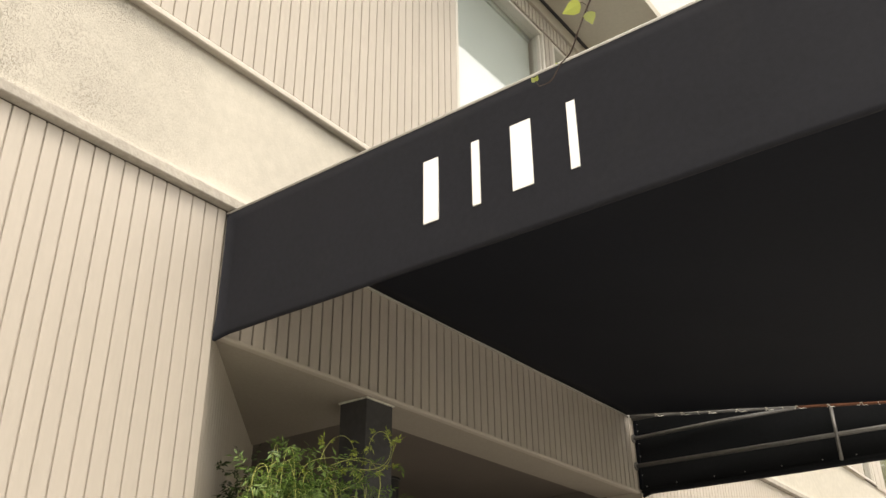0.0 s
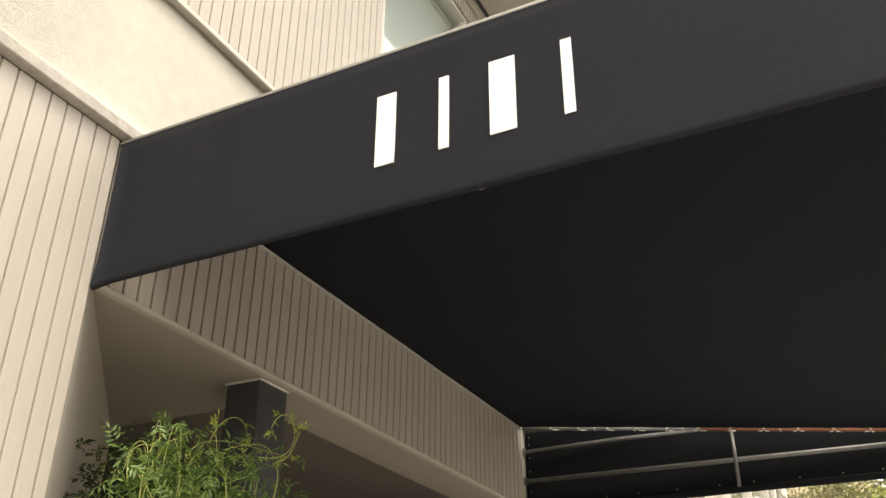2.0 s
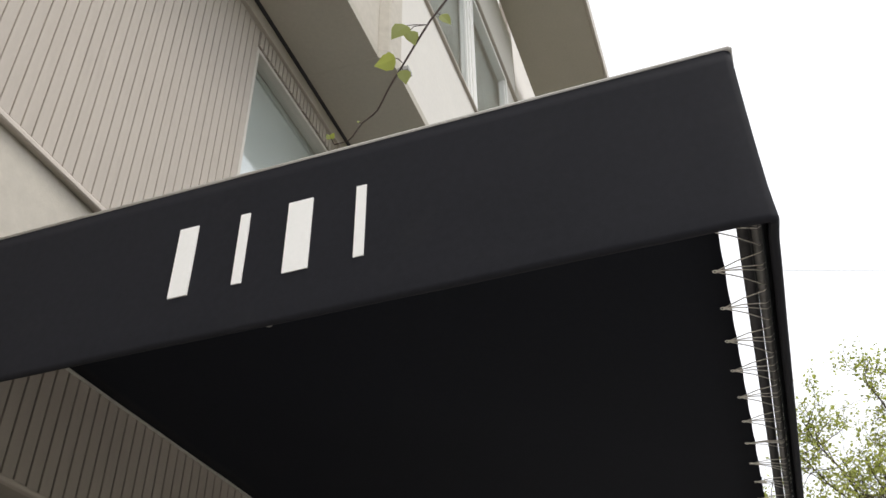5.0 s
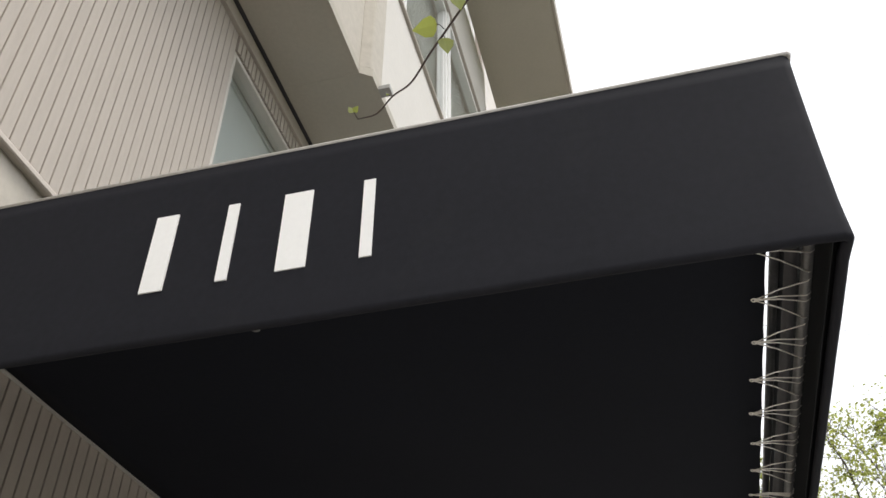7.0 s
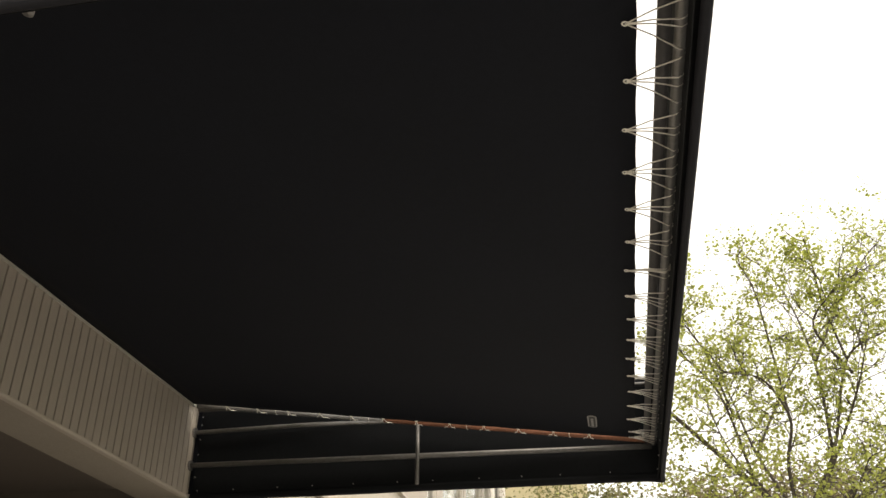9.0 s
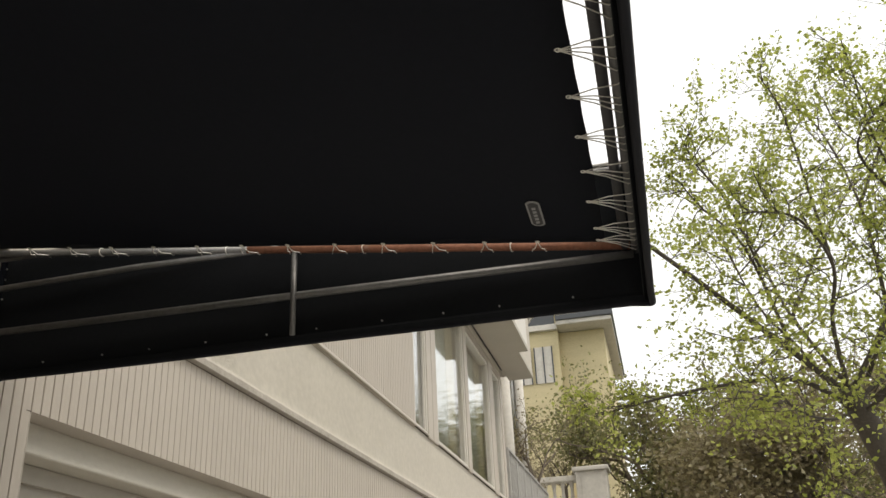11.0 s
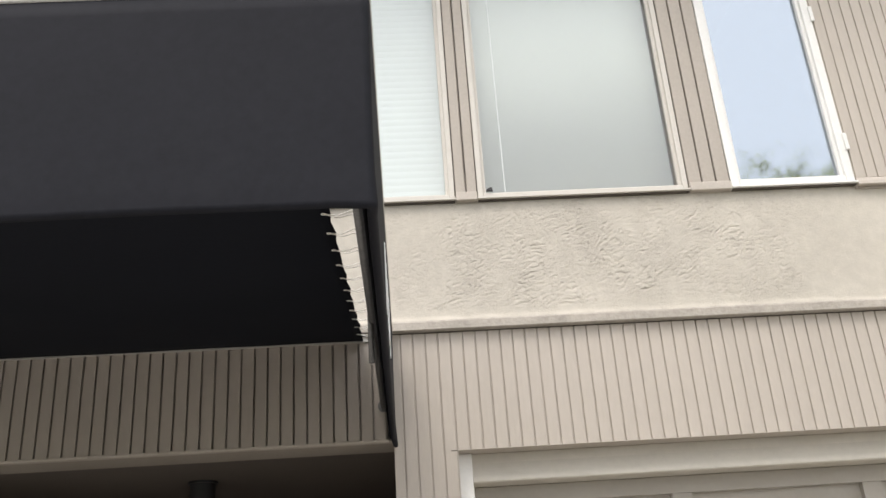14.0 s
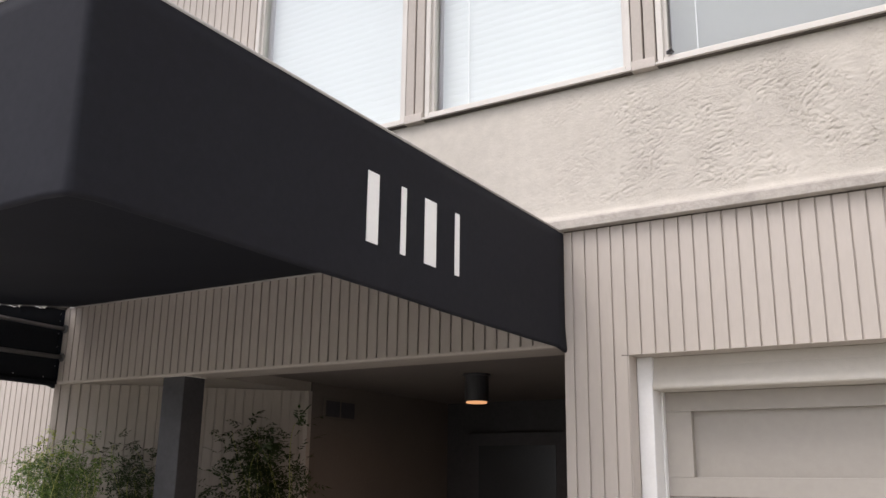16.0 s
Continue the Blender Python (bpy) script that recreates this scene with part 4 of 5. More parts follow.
# frame pipes
PX = (0.058, W - 0.058)
PL = 0.020                                # the pipe runs this far over the cloth
for x in PX:
    s = 1 if x < 1 else -1
    part("sloped_pipe", tube([(x, -0.004, roof_z(0) + 0.016), (x, -1.30, roof_z(-1.30) + PL)], 0.0165, 12), M_PIPE, canopy, "galvanised sloping pipe", smooth=True)
    part("sloped_pipe", tube([(x, -1.30, roof_z(-1.30) + PL), (x, -D + 0.06, roof_z(-D + 0.06) + PL)], 0.0165, 12), M_RUST, canopy, "rusted sloping pipe", smooth=True)
    part("brace_pipe", tube([(x - s * 0.012, -0.004, 2.838), (x - s * 0.010, -0.75, 2.850), (x - s * 0.006, -1.44, 2.842)], 0.0145, 12), M_PIPE, canopy, smooth=True)
    part("middle_pipe", tube([(x - s * 0.008, -0.004, 2.618), (x - s * 0.008, -D + 0.05, 2.598)], 0.0165, 12), M_PIPE, canopy, smooth=True)
    part("strut", tube([(x, -1.522, roof_z(-1.522) + PL), (x, -1.522, 2.430)], 0.0125, 12), M_PIPE, canopy, smooth=True)
    for z in (2.838, 2.618):
        part("wall_flange", tube([(x - s * 0.010, -0.001, z), (x - s * 0.010, -0.012, z)], 0.034, 14), M_PIPE, canopy, "stained wall flange")
    for k in range(11):
        y = (-0.12 if s > 0 else -0.06) - k * 0.262 + 0.02 * math.sin(k * 2.3)
        xo = 0.0 if s > 0 else W
        part("snap", tube([(xo + s * 0.0130, y, ZB + 0.062), (xo + s * 0.0200, y, ZB + 0.062)], 0.0036, 8), M_SNAP, canopy)
    for z in (2.55, 2.70, 2.80, 2.90, 2.955):
        part("wall_screw", tube([(x - s * 0.048, -0.03, z), (x - s * 0.041, -0.03, z)], 0.0045, 8), M_SNAP, canopy)
    bm = box(min(x - s * 0.045, x - s * 0.03), max(x - s * 0.045, x - s * 0.03), -0.03, -0.003, 2.44, 2.99, 0.002)
    part("wall_strap", bm, M_LINER, canopy)
FY = -2.925
part("front_pipe", tube([(0.03, FY, 2.634), (W - 0.03, FY, 2.634)], 0.0175, 12), M_DARK, canopy, "dark painted pipe", smooth=True)
part("front_pipe", tube([(0.03, FY - 0.040, 2.622), (W - 0.03, FY - 0.040, 2.622)], 0.0165, 12), M_PIPE, canopy, smooth=True)
part("top_pipe", tube([(0.03, -D + 0.035, ZT - 0.035), (W - 0.03, -D + 0.035, ZT - 0.035)], 0.0165, 12), M_PIPE, canopy, smooth=True)
for x in PX:
    s = 1 if x < 1 else -1
    part("top_pipe", tube([(x - s * 0.03, -0.004, ZT - 0.03), (x - s * 0.03, -D + 0.03, ZT - 0.03)], 0.0135, 12), M_PIPE, canopy, smooth=True)
for k in range(15):
    x = 0.14 + k * 0.29
    part("snap", tube([(x, -D + 0.018, ZB + 0.062), (x, -D + 0.034, ZB + 0.062)], 0.0034, 8), M_SNAP, canopy)


# eyelets and lacing along the front edge
def eyelet(x, y, z):
    bm = bmesh.new()
    r0, r1 = 0.005, 0.0100
    sl = (RZ1 - RZ0) / (RY1 - RY0)
    rings = []
    for r, dz in ((r0, -0.0035), ((r0 + r1) / 2, -0.006), (r1, -0.003)):
        rings.append([bm.verts.new((x + r * math.cos(a), y + r * math.sin(a), z + sl * r * math.sin(a) + dz)) for a in (2 * math.pi * k / 12 for k in range(12))])
    for a, b in zip(rings, rings[1:]):
        for k in range(12):
            bm.faces.new((a[k], a[(k + 1) % 12], b[(k + 1) % 12], b[k]))
    part("eyelet", bm, M_EYELET, canopy, smooth=True)


rng = random.Random(11)


def lace(a, b, over=0.018):
    """A cord from the eyelet to the pipe, bent round it."""
    a, b = Vector(a), Vector(b)
    d = (b - a).normalized()
    pts = [a, a.lerp(b, 0.5) + Vector((0, 0, -0.003)), b + Vector((0, 0, -over)), b + d * over * 1.15 + Vector((0, 0, -0.004)), b + d * over * 0.4 + Vector((0, 0, over))]
    return pts


EX = [0.165] + [0.308 + 0.2285 * k for k in range(17)] + [4.075]
for k, x in enumerate(EX):
    y = RY1 + 0.010 + 0.004 * math.sin(k * 1.7)
    z = roof_z(y) - 0.002
    eyelet(x, y, z)
    if k < 8:
        targets = (-0.085, -0.018, 0.022, 0.105)
    elif k == 8:
        targets = (-0.02, -0.008, 0.004, 0.014, 0.05)
    else:
        targets = (-0.05, 0.012, 0.06, 0.105)
    for t_ in targets:
        line = lace((x, y, z - 0.004), (min(max(x + t_ + rng.uniform(-0.008, 0.008), 0.07), W - 0.07), FY - 0.040, 2.622))
        part("lacing", tube(line, 0.0022, 5), M_ROPE, canopy, "white lacing cord", smooth=True)
# eyelets and lacing along both sides
for x in PX:
    s = 1 if x < 1 else -1
    for k in range(12):
        y = -0.265 - 0.2115 * k
        z = roof_z(y) - 0.003
        ex = CX0 + 0.024 if s > 0 else CX1 - 0.024
        eyelet(ex, y, z)
        for dy in (-0.026, 0.042):
            dy += rng.uniform(-0.012, 0.012)
            zp = roof_z(y + dy) + PL
            line = [(ex, y, z - 0.004), ((ex + x + s * 0.02) / 2, y + dy * 0.45, z - 0.013 + dy * 0.06), (x + s * 0.012, y + dy * 0.85, zp - 0.017), (x - s * 0.006, y + dy, zp - 0.019), (x - s * 0.019, y + dy * 1.03, zp - 0.004)]
            part("lacing", tube(line, 0.0021, 5), M_ROPE, canopy, "white lacing cord", smooth=True)
        if k % 3 == 1:
            zc = roof_z(y - 0.10) + PL
            loop = [(x + 0.0195 * math.cos(a), y - 0.10 + 0.010 * math.sin(a * 0.5), zc + 0.0195 * math.sin(a)) for a in (2 * math.pi * q / 10 for q in range(11))]
            part("lacing", tube(loop, 0.0022, 5), M_ROPE, canopy, "white lacing cord", smooth=True)

# white characters on both side valances, as plain bars
for x, s, ys in ((-0.0015, -1, (-1.215, -1.425, -1.625, -1.835)), (W * 1.0035 + 0.0015, 1, (-1.735, -1.532, -1.335, -1.122))):
    for y, w_ in zip(ys, (0.070, 0.034, 0.086, 0.034)):
        part("character_bar", box(min(x, x - s * 0.007), max(x, x - s * 0.007), y - w_ / 2, y + w_ / 2, 2.567, 2.842), M_WHITE, canopy, "white vinyl bar")

# maker's oval tag under the roof cloth


def oval(cx, cy, rx, ry, dz, thick, n=28):
    bm = bmesh.new()
    sl = (RZ1 - RZ0) / (RY1 - RY0)
    ring = []
    for k in range(n):
        a = 2 * math.pi * k / n
        px, py = cx + (rx - ry) * (1 if math.cos(a) > 0 else -1) + ry * math.cos(a), cy + ry * math.sin(a)
        ring.append((px, py, roof_z(py) - 0.0045 + dz))
    top = [bm.verts.new(p) for p in ring]
    bot = [bm.verts.new((p[0], p[1], p[2] - thick)) for p in ring]
    bm.faces.new(top)
    bm.faces.new(bot[::-1])
    for k in range(n):
        bm.faces.new((top[k], bot[k], bot[(k + 1) % n], top[(k + 1) % n]))
    return bm


tag = part("maker_tag", oval(3.825, -2.62, 0.105, 0.026, 0, 0.003), M_TAG, canopy, "grey oval stitched tag")
part("tag_field", oval(3.825, -2.62, 0.094, 0.019, -0.0032, 0.0015), M_TAG_IN, tag)
for k in range(5):
    x = 3.765 + k * 0.029
    part("tag_bar", box(x, x + 0.018, -2.627, -2.613, roof_z(-2.62) - 0.0114, roof_z(-2.62) - 0.0092), M_TAG, tag)

# ---- balcony railing at the far end of the building ----
RX0, RX1 = 19.02, 25.4
rail = thing("balcony_railing", (22, -0.05, 3.85), "grey metal balcony railing with diagonal lattice", "railing")
part("top_rail", box(RX0, RX1, -0.085, -0.015, 4.93, 4.98, 0.006), M_RAIL, rail)
part("bottom_rail", box(RX0, RX1, -0.07, -0.03, 3.92, 3.96, 0.004), M_RAIL, rail)
for k in range(7):
    x = RX0 + 0.05 + k * 1.05
    part("post", box(x - 0.035, x + 0.035, -0.08, -0.02, 3.846, 4.93, 0.004), M_RAIL, rail)
for k in range(52):
    x = RX0 + 0.05 + k * 0.122
    part("lattice_bar", tube([(x, -0.056, 3.96), (min(x + 0.37, RX1), -0.056, 4.93)], 0.011, 4), M_RAIL, rail)
    part("lattice_bar", tube([(min(x + 0.37, RX1), -0.044, 3.96), (x, -0.044, 4.93)], 0.011, 4), M_RAIL, rail)

# ---- a thin service wire from the facade across the street ----
wire = thing("overhead_wire", (8.42, -0.72, 8.36), "thin dark service wire slung across the street", "wire")
part("strand", tube([(8.42, -0.76, 8.36), (11.15, -5.53, 9.0), (11.84, -6.75, 9.0), (19.8, -20.8, 9.3)], 0.0032, 5), M_DARK, wire)
part("insulator", tube([(8.42, -0.78, 8.36), (8.42, -0.69, 8.36)], 0.03, 10), M_FRAME, wire)

# ---- the ornate white house next door ----
house = thing("ornate_house", (25, 2, ground_z(25)), "white plaster house with columns and a bracketed cornice", "house")
part("wall", box(22.6, 27.6, 0.85, 9.0, 0.5, 11.0), M_ORNATE, house)
part("cornice", extrude_x([(0.9, 10.1), (0.62, 10.15), (0.42, 10.45), (0.02, 10.75), (-0.10, 10.80), (-0.14, 11.25), (-0.02, 11.5), (0.9, 11.6)], 22.3, 27.4), M_ORNATE, house, "deep moulded cornice")
part("roof", box(22.5, 27.6, 0.91, 9.0, 11.05, 11.5), M_ORNATE, house)
for k in range(7):
    x = 22.5 + k * 0.72
    part("bracket", extrude_x([(0.84, 9.85), (0.62, 9.9), (0.45, 10.2), (0.20, 10.4), (0.20, 10.62), (0.84, 10.62)], x, x + 0.2), M_ORNATE, house)
for k in range(2):
    x = 23.6 + k * 2.6
    col = part("column", tube([(x, 0.62, 3.4), (x, 0.62, 6.2), (x, 0.62, 9.2)], 0.17, 16, None, 0.14), M_ORNATE, house, smooth=True)
    part("capital", box(x - 0.22, x + 0.22, 0.40, 0.84, 9.2, 9.7, 0.08), M_ORNATE, col)
for k in range(2):
    x = 24.3 + k * 1.5
    win = part("window", box(x, x + 0.8, 0.80, 0.86, 6.4, 8.9), M_FARGLASS, house)
    part("window_frame", box(x - 0.12, x + 0.92, 0.78, 0.849, 8.92, 9.1, 0.02), M_ORNATE, win)

# garden wall with a balustrade
bal = thing("garden_balustrade", (30, -0.4, ground_z(30)), "weathered white stone balustrade with a square pier", "balustrade")
part("base_wall", box(29.5, 30.5, -1.55, 2.65, ground_z(29), 5.08, 0.02), M_ORNATE, bal)
part("top_rail", box(29.75, 30.25, -0.468, 2.65, 5.99, 6.16, 0.03), M_ORNATE, bal)
part("pier", box(29.6, 30.4, -1.45, -0.47, 5.082, 6.23, 0.04), M_ORNATE, bal)
part("pier_panel", box(29.585, 29.602, -1.28, -0.64, 5.22, 6.08, 0.006), M_ORNATE, bal)
part("pier_cap", box(29.5, 30.5, -1.53, -0.39, 6.232, 6.37, 0.04), M_ORNATE, bal)
for k in range(10):
    y = -0.30 + k * 0.28
    bm = bmesh.new()
    for z0, z1, r0, r1 in ((5.082, 5.16, 0.085, 0.085), (5.16, 5.24, 0.05, 0.095), (5.24, 5.42, 0.095, 0.075), (5.42, 5.72, 0.075, 0.045), (5.72, 5.86, 0.045, 0.06), (5.86, 5.99, 0.075, 0.075)):
        cylinder(30, y, z0, z1, r0, r1, 10, bm)
    part("baluster", bm, M_ORNATE, bal)

# ---- a pink house at the end of the street ----
pink = thing("pink_house", (64, -16, ground_z(60)), "pale pink plastered house far up the street", "house")
part("wall", box(60, 70, -24, -9.5, 2, 10.2, 0.05), M_PINK, pink)
part("eave", box(59.5, 70.4, -24.4, -9.1, 10.21, 10.5, 0.04), M_ORNATE, pink)
for k in range(5):
    y = -22.5 + k * 2.7
    win = part("window", box(59.93, 60.04, y, y + 1.1, 7.4, 9.2), M_FARGLASS, pink)
    part("window_frame", box(59.88, 60.02, y - 0.12, y + 1.22, 7.2, 7.38, 0.02), M_ORNATE, win)

# ---- the yellow brick building up the hill ----
yb = thing("yellow_building", (48, 2, ground_z(48)), "yellow brick apartment house with a stair tower", "house")
part("wall", box(45.0, 58.0, 1.0, 12.0, 3.0, 19.1), M_YELLOW, yb)
part("tower", box(44.7, 52.0, -0.65, 0.998, 16.7, 20.0, 0.03), M_YELLOW, yb, "ochre brick stair tower")
part("tower_base", box(45.6, 55.0, -1.3, 0.998, 3.0, 16.15), M_YELLOW, yb)
part("flat_roof", box(44.2, 56.0, -1.9, 0.998, 16.4, 16.68, 0.03), M_FARGLASS, yb, "dark flat roof edge")
part("eave", box(44.3, 56.0, -1.8, 0.998, 16.18, 16.398, 0.03), M_ORNATE, yb, "white eave")
pic = part("window", box(44.94, 45.05, 1.12, 3.45, 16.45, 17.85), M_FARGLASS, yb, "wide dark window")
part("sill", box(44.75, 45.02, 1.0, 3.6, 16.12, 16.42, 0.02), M_ORNATE, pic)
for y in (1.35, 2.45):
    win = part("window", box(44.95, 45.05, y, y + 0.95, 13.4, 15.3), M_ORNATE, yb, "window with white curtains")
    for yy in (y, y + 0.45, y + 0.9):
        part("window_frame", box(44.9, 44.949, yy, yy + 0.06, 13.4, 15.3), M_FARGLASS, win)
part("parapet_cap", box(44.9, 58.0, 1.0, 12.1, 19.11, 19.25, 0.02), M_ORNATE, yb)
for y in (1.7, 1.45):
    part("roof_vent", cylinder(46, y, 19.25, 19.6, 0.14, sides=10), M_DARK, yb)


# ---- trees ----
def leaf_cloud(name, anchors, size, mat, parent, seed, per=3, spread=0.12, droop=0.3):
    """Folded four-triangle leaves scattered about the twig ends."""
    r = random.Random(seed)
    verts, faces = [], []
    for p in anchors:
        for _ in range(per):
            c = Vector(p) + Vector((r.gauss(0, spread), r.gauss(0, spread), r.gauss(0, spread)))
            axis = Vector((r.gauss(0, 1), r.gauss(0, 1), r.gauss(0, 0.6) - droop)).normalized()
            side = axis.cross(Vector((r.gauss(0, 1), r.gauss(0, 1), r.gauss(0, 1)))).normalized()
            up = axis.cross(side)
            s = size * r.uniform(0.6, 1.25)
            k = len(verts)
            for u, v, h in ((0, 0, 0), (0.45, 0.32, 0.10), (1, 0, -0.06), (0.45, -0.32, 0.10), (0.42, 0, 0.0)):
                verts.append(tuple(c + axis * (u * s) + side * (v * s) + up * (h * s)))
            faces += [(k, k + 4, k + 1), (k + 1, k + 4, k + 2), (k + 2, k + 4, k + 3), (k + 3, k + 4, k)]
    base = origin(parent)
    ob = new(name, mesh_of(name, [tuple(Vector(v) - base) for v in verts], faces, mat))
    ob.parent = parent
    return ob


def grow(bm, r, start, direction, length, radius, depth, ends, lift=0.15, wander=0.22):
    """A branch of short bends that divides; twig ends are gathered in ends."""
    pts, d, p = [Vector(start)], Vector(direction).normalized(), Vector(start)
    n = 4 if depth else 3
    for k in range(n):
        d = (d + Vector((r.gauss(0, wander), r.gauss(0, wander), r.gauss(0, wander) + lift * 0.3))).normalized()
        p = p + d * (length / n)
        pts.append(p.copy())
    tube(pts, radius, 7 if depth > 2 else (5 if depth else 3), bm, radius * 0.55)
    if depth <= 1:
        ends.extend(pts[1:])
    if depth == 0:
        return
    for k in range(r.choice((2, 3, 3)) if depth > 1 else r.choice((3, 4))):
        i = r.randint(1, n)
        turn = Vector((r.gauss(0, 1), r.gauss(0, 1), r.gauss(0, 0.7) + lift)).normalized()
        grow(bm, r, pts[i], d * 0.75 + turn * 0.75, length * r.uniform(0.55, 0.78), radius * 0.5, depth - 1, ends, lift, wander)


def tree(name, base, trunk_top, limbs, label, seed, depth=3, leaf=0.06, leaf_mat=M_LEAF, per=3, radius=0.15, spread=0.12, group="street trees"):
    t = thing(name, base, label, "tree", group)
    r = random.Random(seed)
    bm, ends = bmesh.new(), []
    a, b = Vector(base), Vector(trunk_top)
    tube([a, a.lerp(b, 0.35) + Vector((0.05, 0.04, 0)), a.lerp(b, 0.7) + Vector((-0.03, 0.02, 0)), b], radius, 12, bm, radius * 0.75)
    for d, length, rad in limbs:
        grow(bm, r, trunk_top, d, length, rad, depth, ends)
    part("trunk", bm, M_BARK, t, "branching grey-brown trunk", smooth=True)
    leaf_cloud("crown", ends, leaf, leaf_mat, t, seed + 1, per, spread)
    return t


def smooth_line(points, n=5):
    """Points joined by a soft curve."""
    p = [Vector(q) for q in points]
    p = [p[0] * 2 - p[1]] + p + [p[-1] * 2 - p[-2]]
    out = []
    for a, b, c, d in zip(p, p[1:], p[2:], p[3:]):
        for k in range(n):
            t = k / n
            out.append(0.5 * (2 * b + (c - a) * t + (2 * a - 5 * b + 4 * c - d) * t * t + (3 * b - 3 * c + d - a) * t ** 3))
    return out + [p[-2]]


def bough(bm, r, points, thick, thin, ends, twigs=9, reach=0.95, first=0.25, droop=0.0):
    """A long limb along points, with side twigs that fork twice."""
    line = smooth_line(points)
    tube(line, thick, 8, bm, thin)
    for k in range(twigs):
        u = first + (1 - first) * (k + r.random() * 0.8) / twigs
        i = min(len(line) - 2, int(u * (len(line) - 1)))
        ahead = (line[i + 1] - line[i]).normalized()
        turn = Vector((r.gauss(0, 1), r.gauss(0, 1), r.gauss(0, 0.45) + 0.12 - droop)).normalized()
        grow(bm, r, line[i], ahead * 0.6 + turn, reach * r.uniform(0.55, 1.1) * (1.1 - 0.4 * u), 0.0065, 2, ends, 0.03 - droop, 0.26)
    ends.extend(line[-5:])


stree = thing("street_tree", (9.5, -5.2, ground_z(9.5)), "spreading street tree with sparse fresh green spring leaves", "tree", "street trees")
bm, ends = bmesh.new(), []
rs = random.Random(44)
tube(smooth_line([(9.5, -5.2, ground_z(9.5) - 0.05), (9.45, -5.15, 1.3), (9.2, -4.9, 2.3), (8.95, -4.62, 3.1)]), 0.15, 12, bm, 0.10)
for pts, thick, twigs, reach in (
        ([(8.95, -4.62, 3.05), (8.73, -4.0, 3.64), (8.5, -3.3, 4.3), (8.2, -2.9, 4.55), (7.7, -2.6, 4.4), (7.05, -2.25, 4.0)], 0.055, 12, 0.45),
        ([(8.95, -4.62, 3.05), (8.65, -4.55, 3.6), (8.37, -4.6, 4.0), (8.1, -4.4, 4.3), (8.0, -4.2, 4.4), (7.9, -3.9, 4.4)], 0.038, 14, 0.7),
        ([(8.95, -4.62, 3.05), (9.0, -5.1, 3.8), (8.8, -5.4, 4.8), (8.5, -5.8, 5.0), (8.4, -6.1, 5.2)], 0.042, 15, 0.95),
        ([(8.95, -4.62, 2.95), (8.85, -4.2, 3.2), (8.9, -3.58, 3.23), (9.0, -2.9, 3.17), (9.1, -2.4, 3.1)], 0.045, 16, 0.5),
        ([(8.97, -4.64, 3.1), (9.6, -4.4, 4.0), (10.1, -4.3, 4.8), (10.4, -4.2, 5.4)], 0.038, 13, 1.0),
        ([(8.75, -4.2, 3.5), (8.9, -4.0, 4.5), (9.0, -3.7, 5.0), (8.9, -3.5, 5.3)], 0.03, 11, 0.6),
        ([(8.97, -4.66, 3.0), (9.2, -5.2, 3.4), (9.3, -5.8, 3.9), (9.1, -6.3, 4.3)], 0.04, 14, 1.0),
        ([(8.9, -4.5, 3.1), (8.4, -4.2, 3.35), (8.0, -3.9, 3.6), (7.7, -3.7, 4.0)], 0.03, 13, 0.75),
        ([(8.95, -4.8, 3.0), (8.7, -5.4, 3.4), (8.4, -6.0, 3.7), (8.2, -6.5, 4.0)], 0.04, 15, 0.85),
        ([(9.0, -4.8, 3.2), (8.6, -5.1, 3.8), (8.2, -5.3, 4.3), (7.9, -5.4, 4.7)], 0.035, 15, 0.8),
        ([(9.0, -4.7, 2.9), (8.4, -4.9, 3.0), (7.8, -5.0, 3.2), (7.3, -5.0, 3.3)], 0.035, 14, 0.75),
        ([(8.95, -4.6, 2.9), (8.4, -4.3, 2.75), (7.9, -4.0, 2.75), (7.5, -3.8, 2.9)], 0.03, 13, 0.7),
        ([(8.7, -5.4, 4.6), (8.3, -5.0, 5.0), (8.1, -5.2, 5.3), (8.0, -5.4, 5.5)], 0.028, 12, 0.8),
        ([(9.0, -5.1, 3.8), (9.4, -5.2, 5.0), (9.8, -5.1, 6.1), (10.3, -4.9, 6.9)], 0.035, 14, 0.9),
        ([(9.4, -5.2, 5.0), (9.6, -5.7, 5.9), (9.9, -6.2, 6.6), (10.4, -6.6, 7.1)], 0.030, 13, 0.9),
        ([(8.8, -4.1, 4.2), (8.85, -3.9, 5.0), (8.85, -3.7, 5.4), (8.8, -3.6, 5.7)], 0.026, 10, 0.5),
        ([(9.6, -4.4, 4.0), (10.3, -4.9, 4.9), (10.9, -5.4, 5.7), (11.4, -5.8, 6.3)], 0.032, 13, 0.9),
        ([(8.37, -4.6, 4.0), (8.2, -4.5, 4.8), (8.0, -4.4, 5.35), (7.85, -4.25, 5.65)], 0.026, 8, 0.5),
        ([(8.8, -5.4, 4.8), (8.5, -5.2, 5.35), (8.2, -5.1, 5.7), (7.95, -5.0, 5.95)], 0.024, 8, 0.5)):
    bough(bm, rs, pts, thick * 0.58, 0.005, ends, int(twigs * 1.3), reach)
part("trunk", bm, M_BARK_DARK, stree, "branching grey-brown trunk", smooth=True)
leaf_cloud("crown", ends, 0.050, M_LEAF, stree, 45, 2, 0.036)

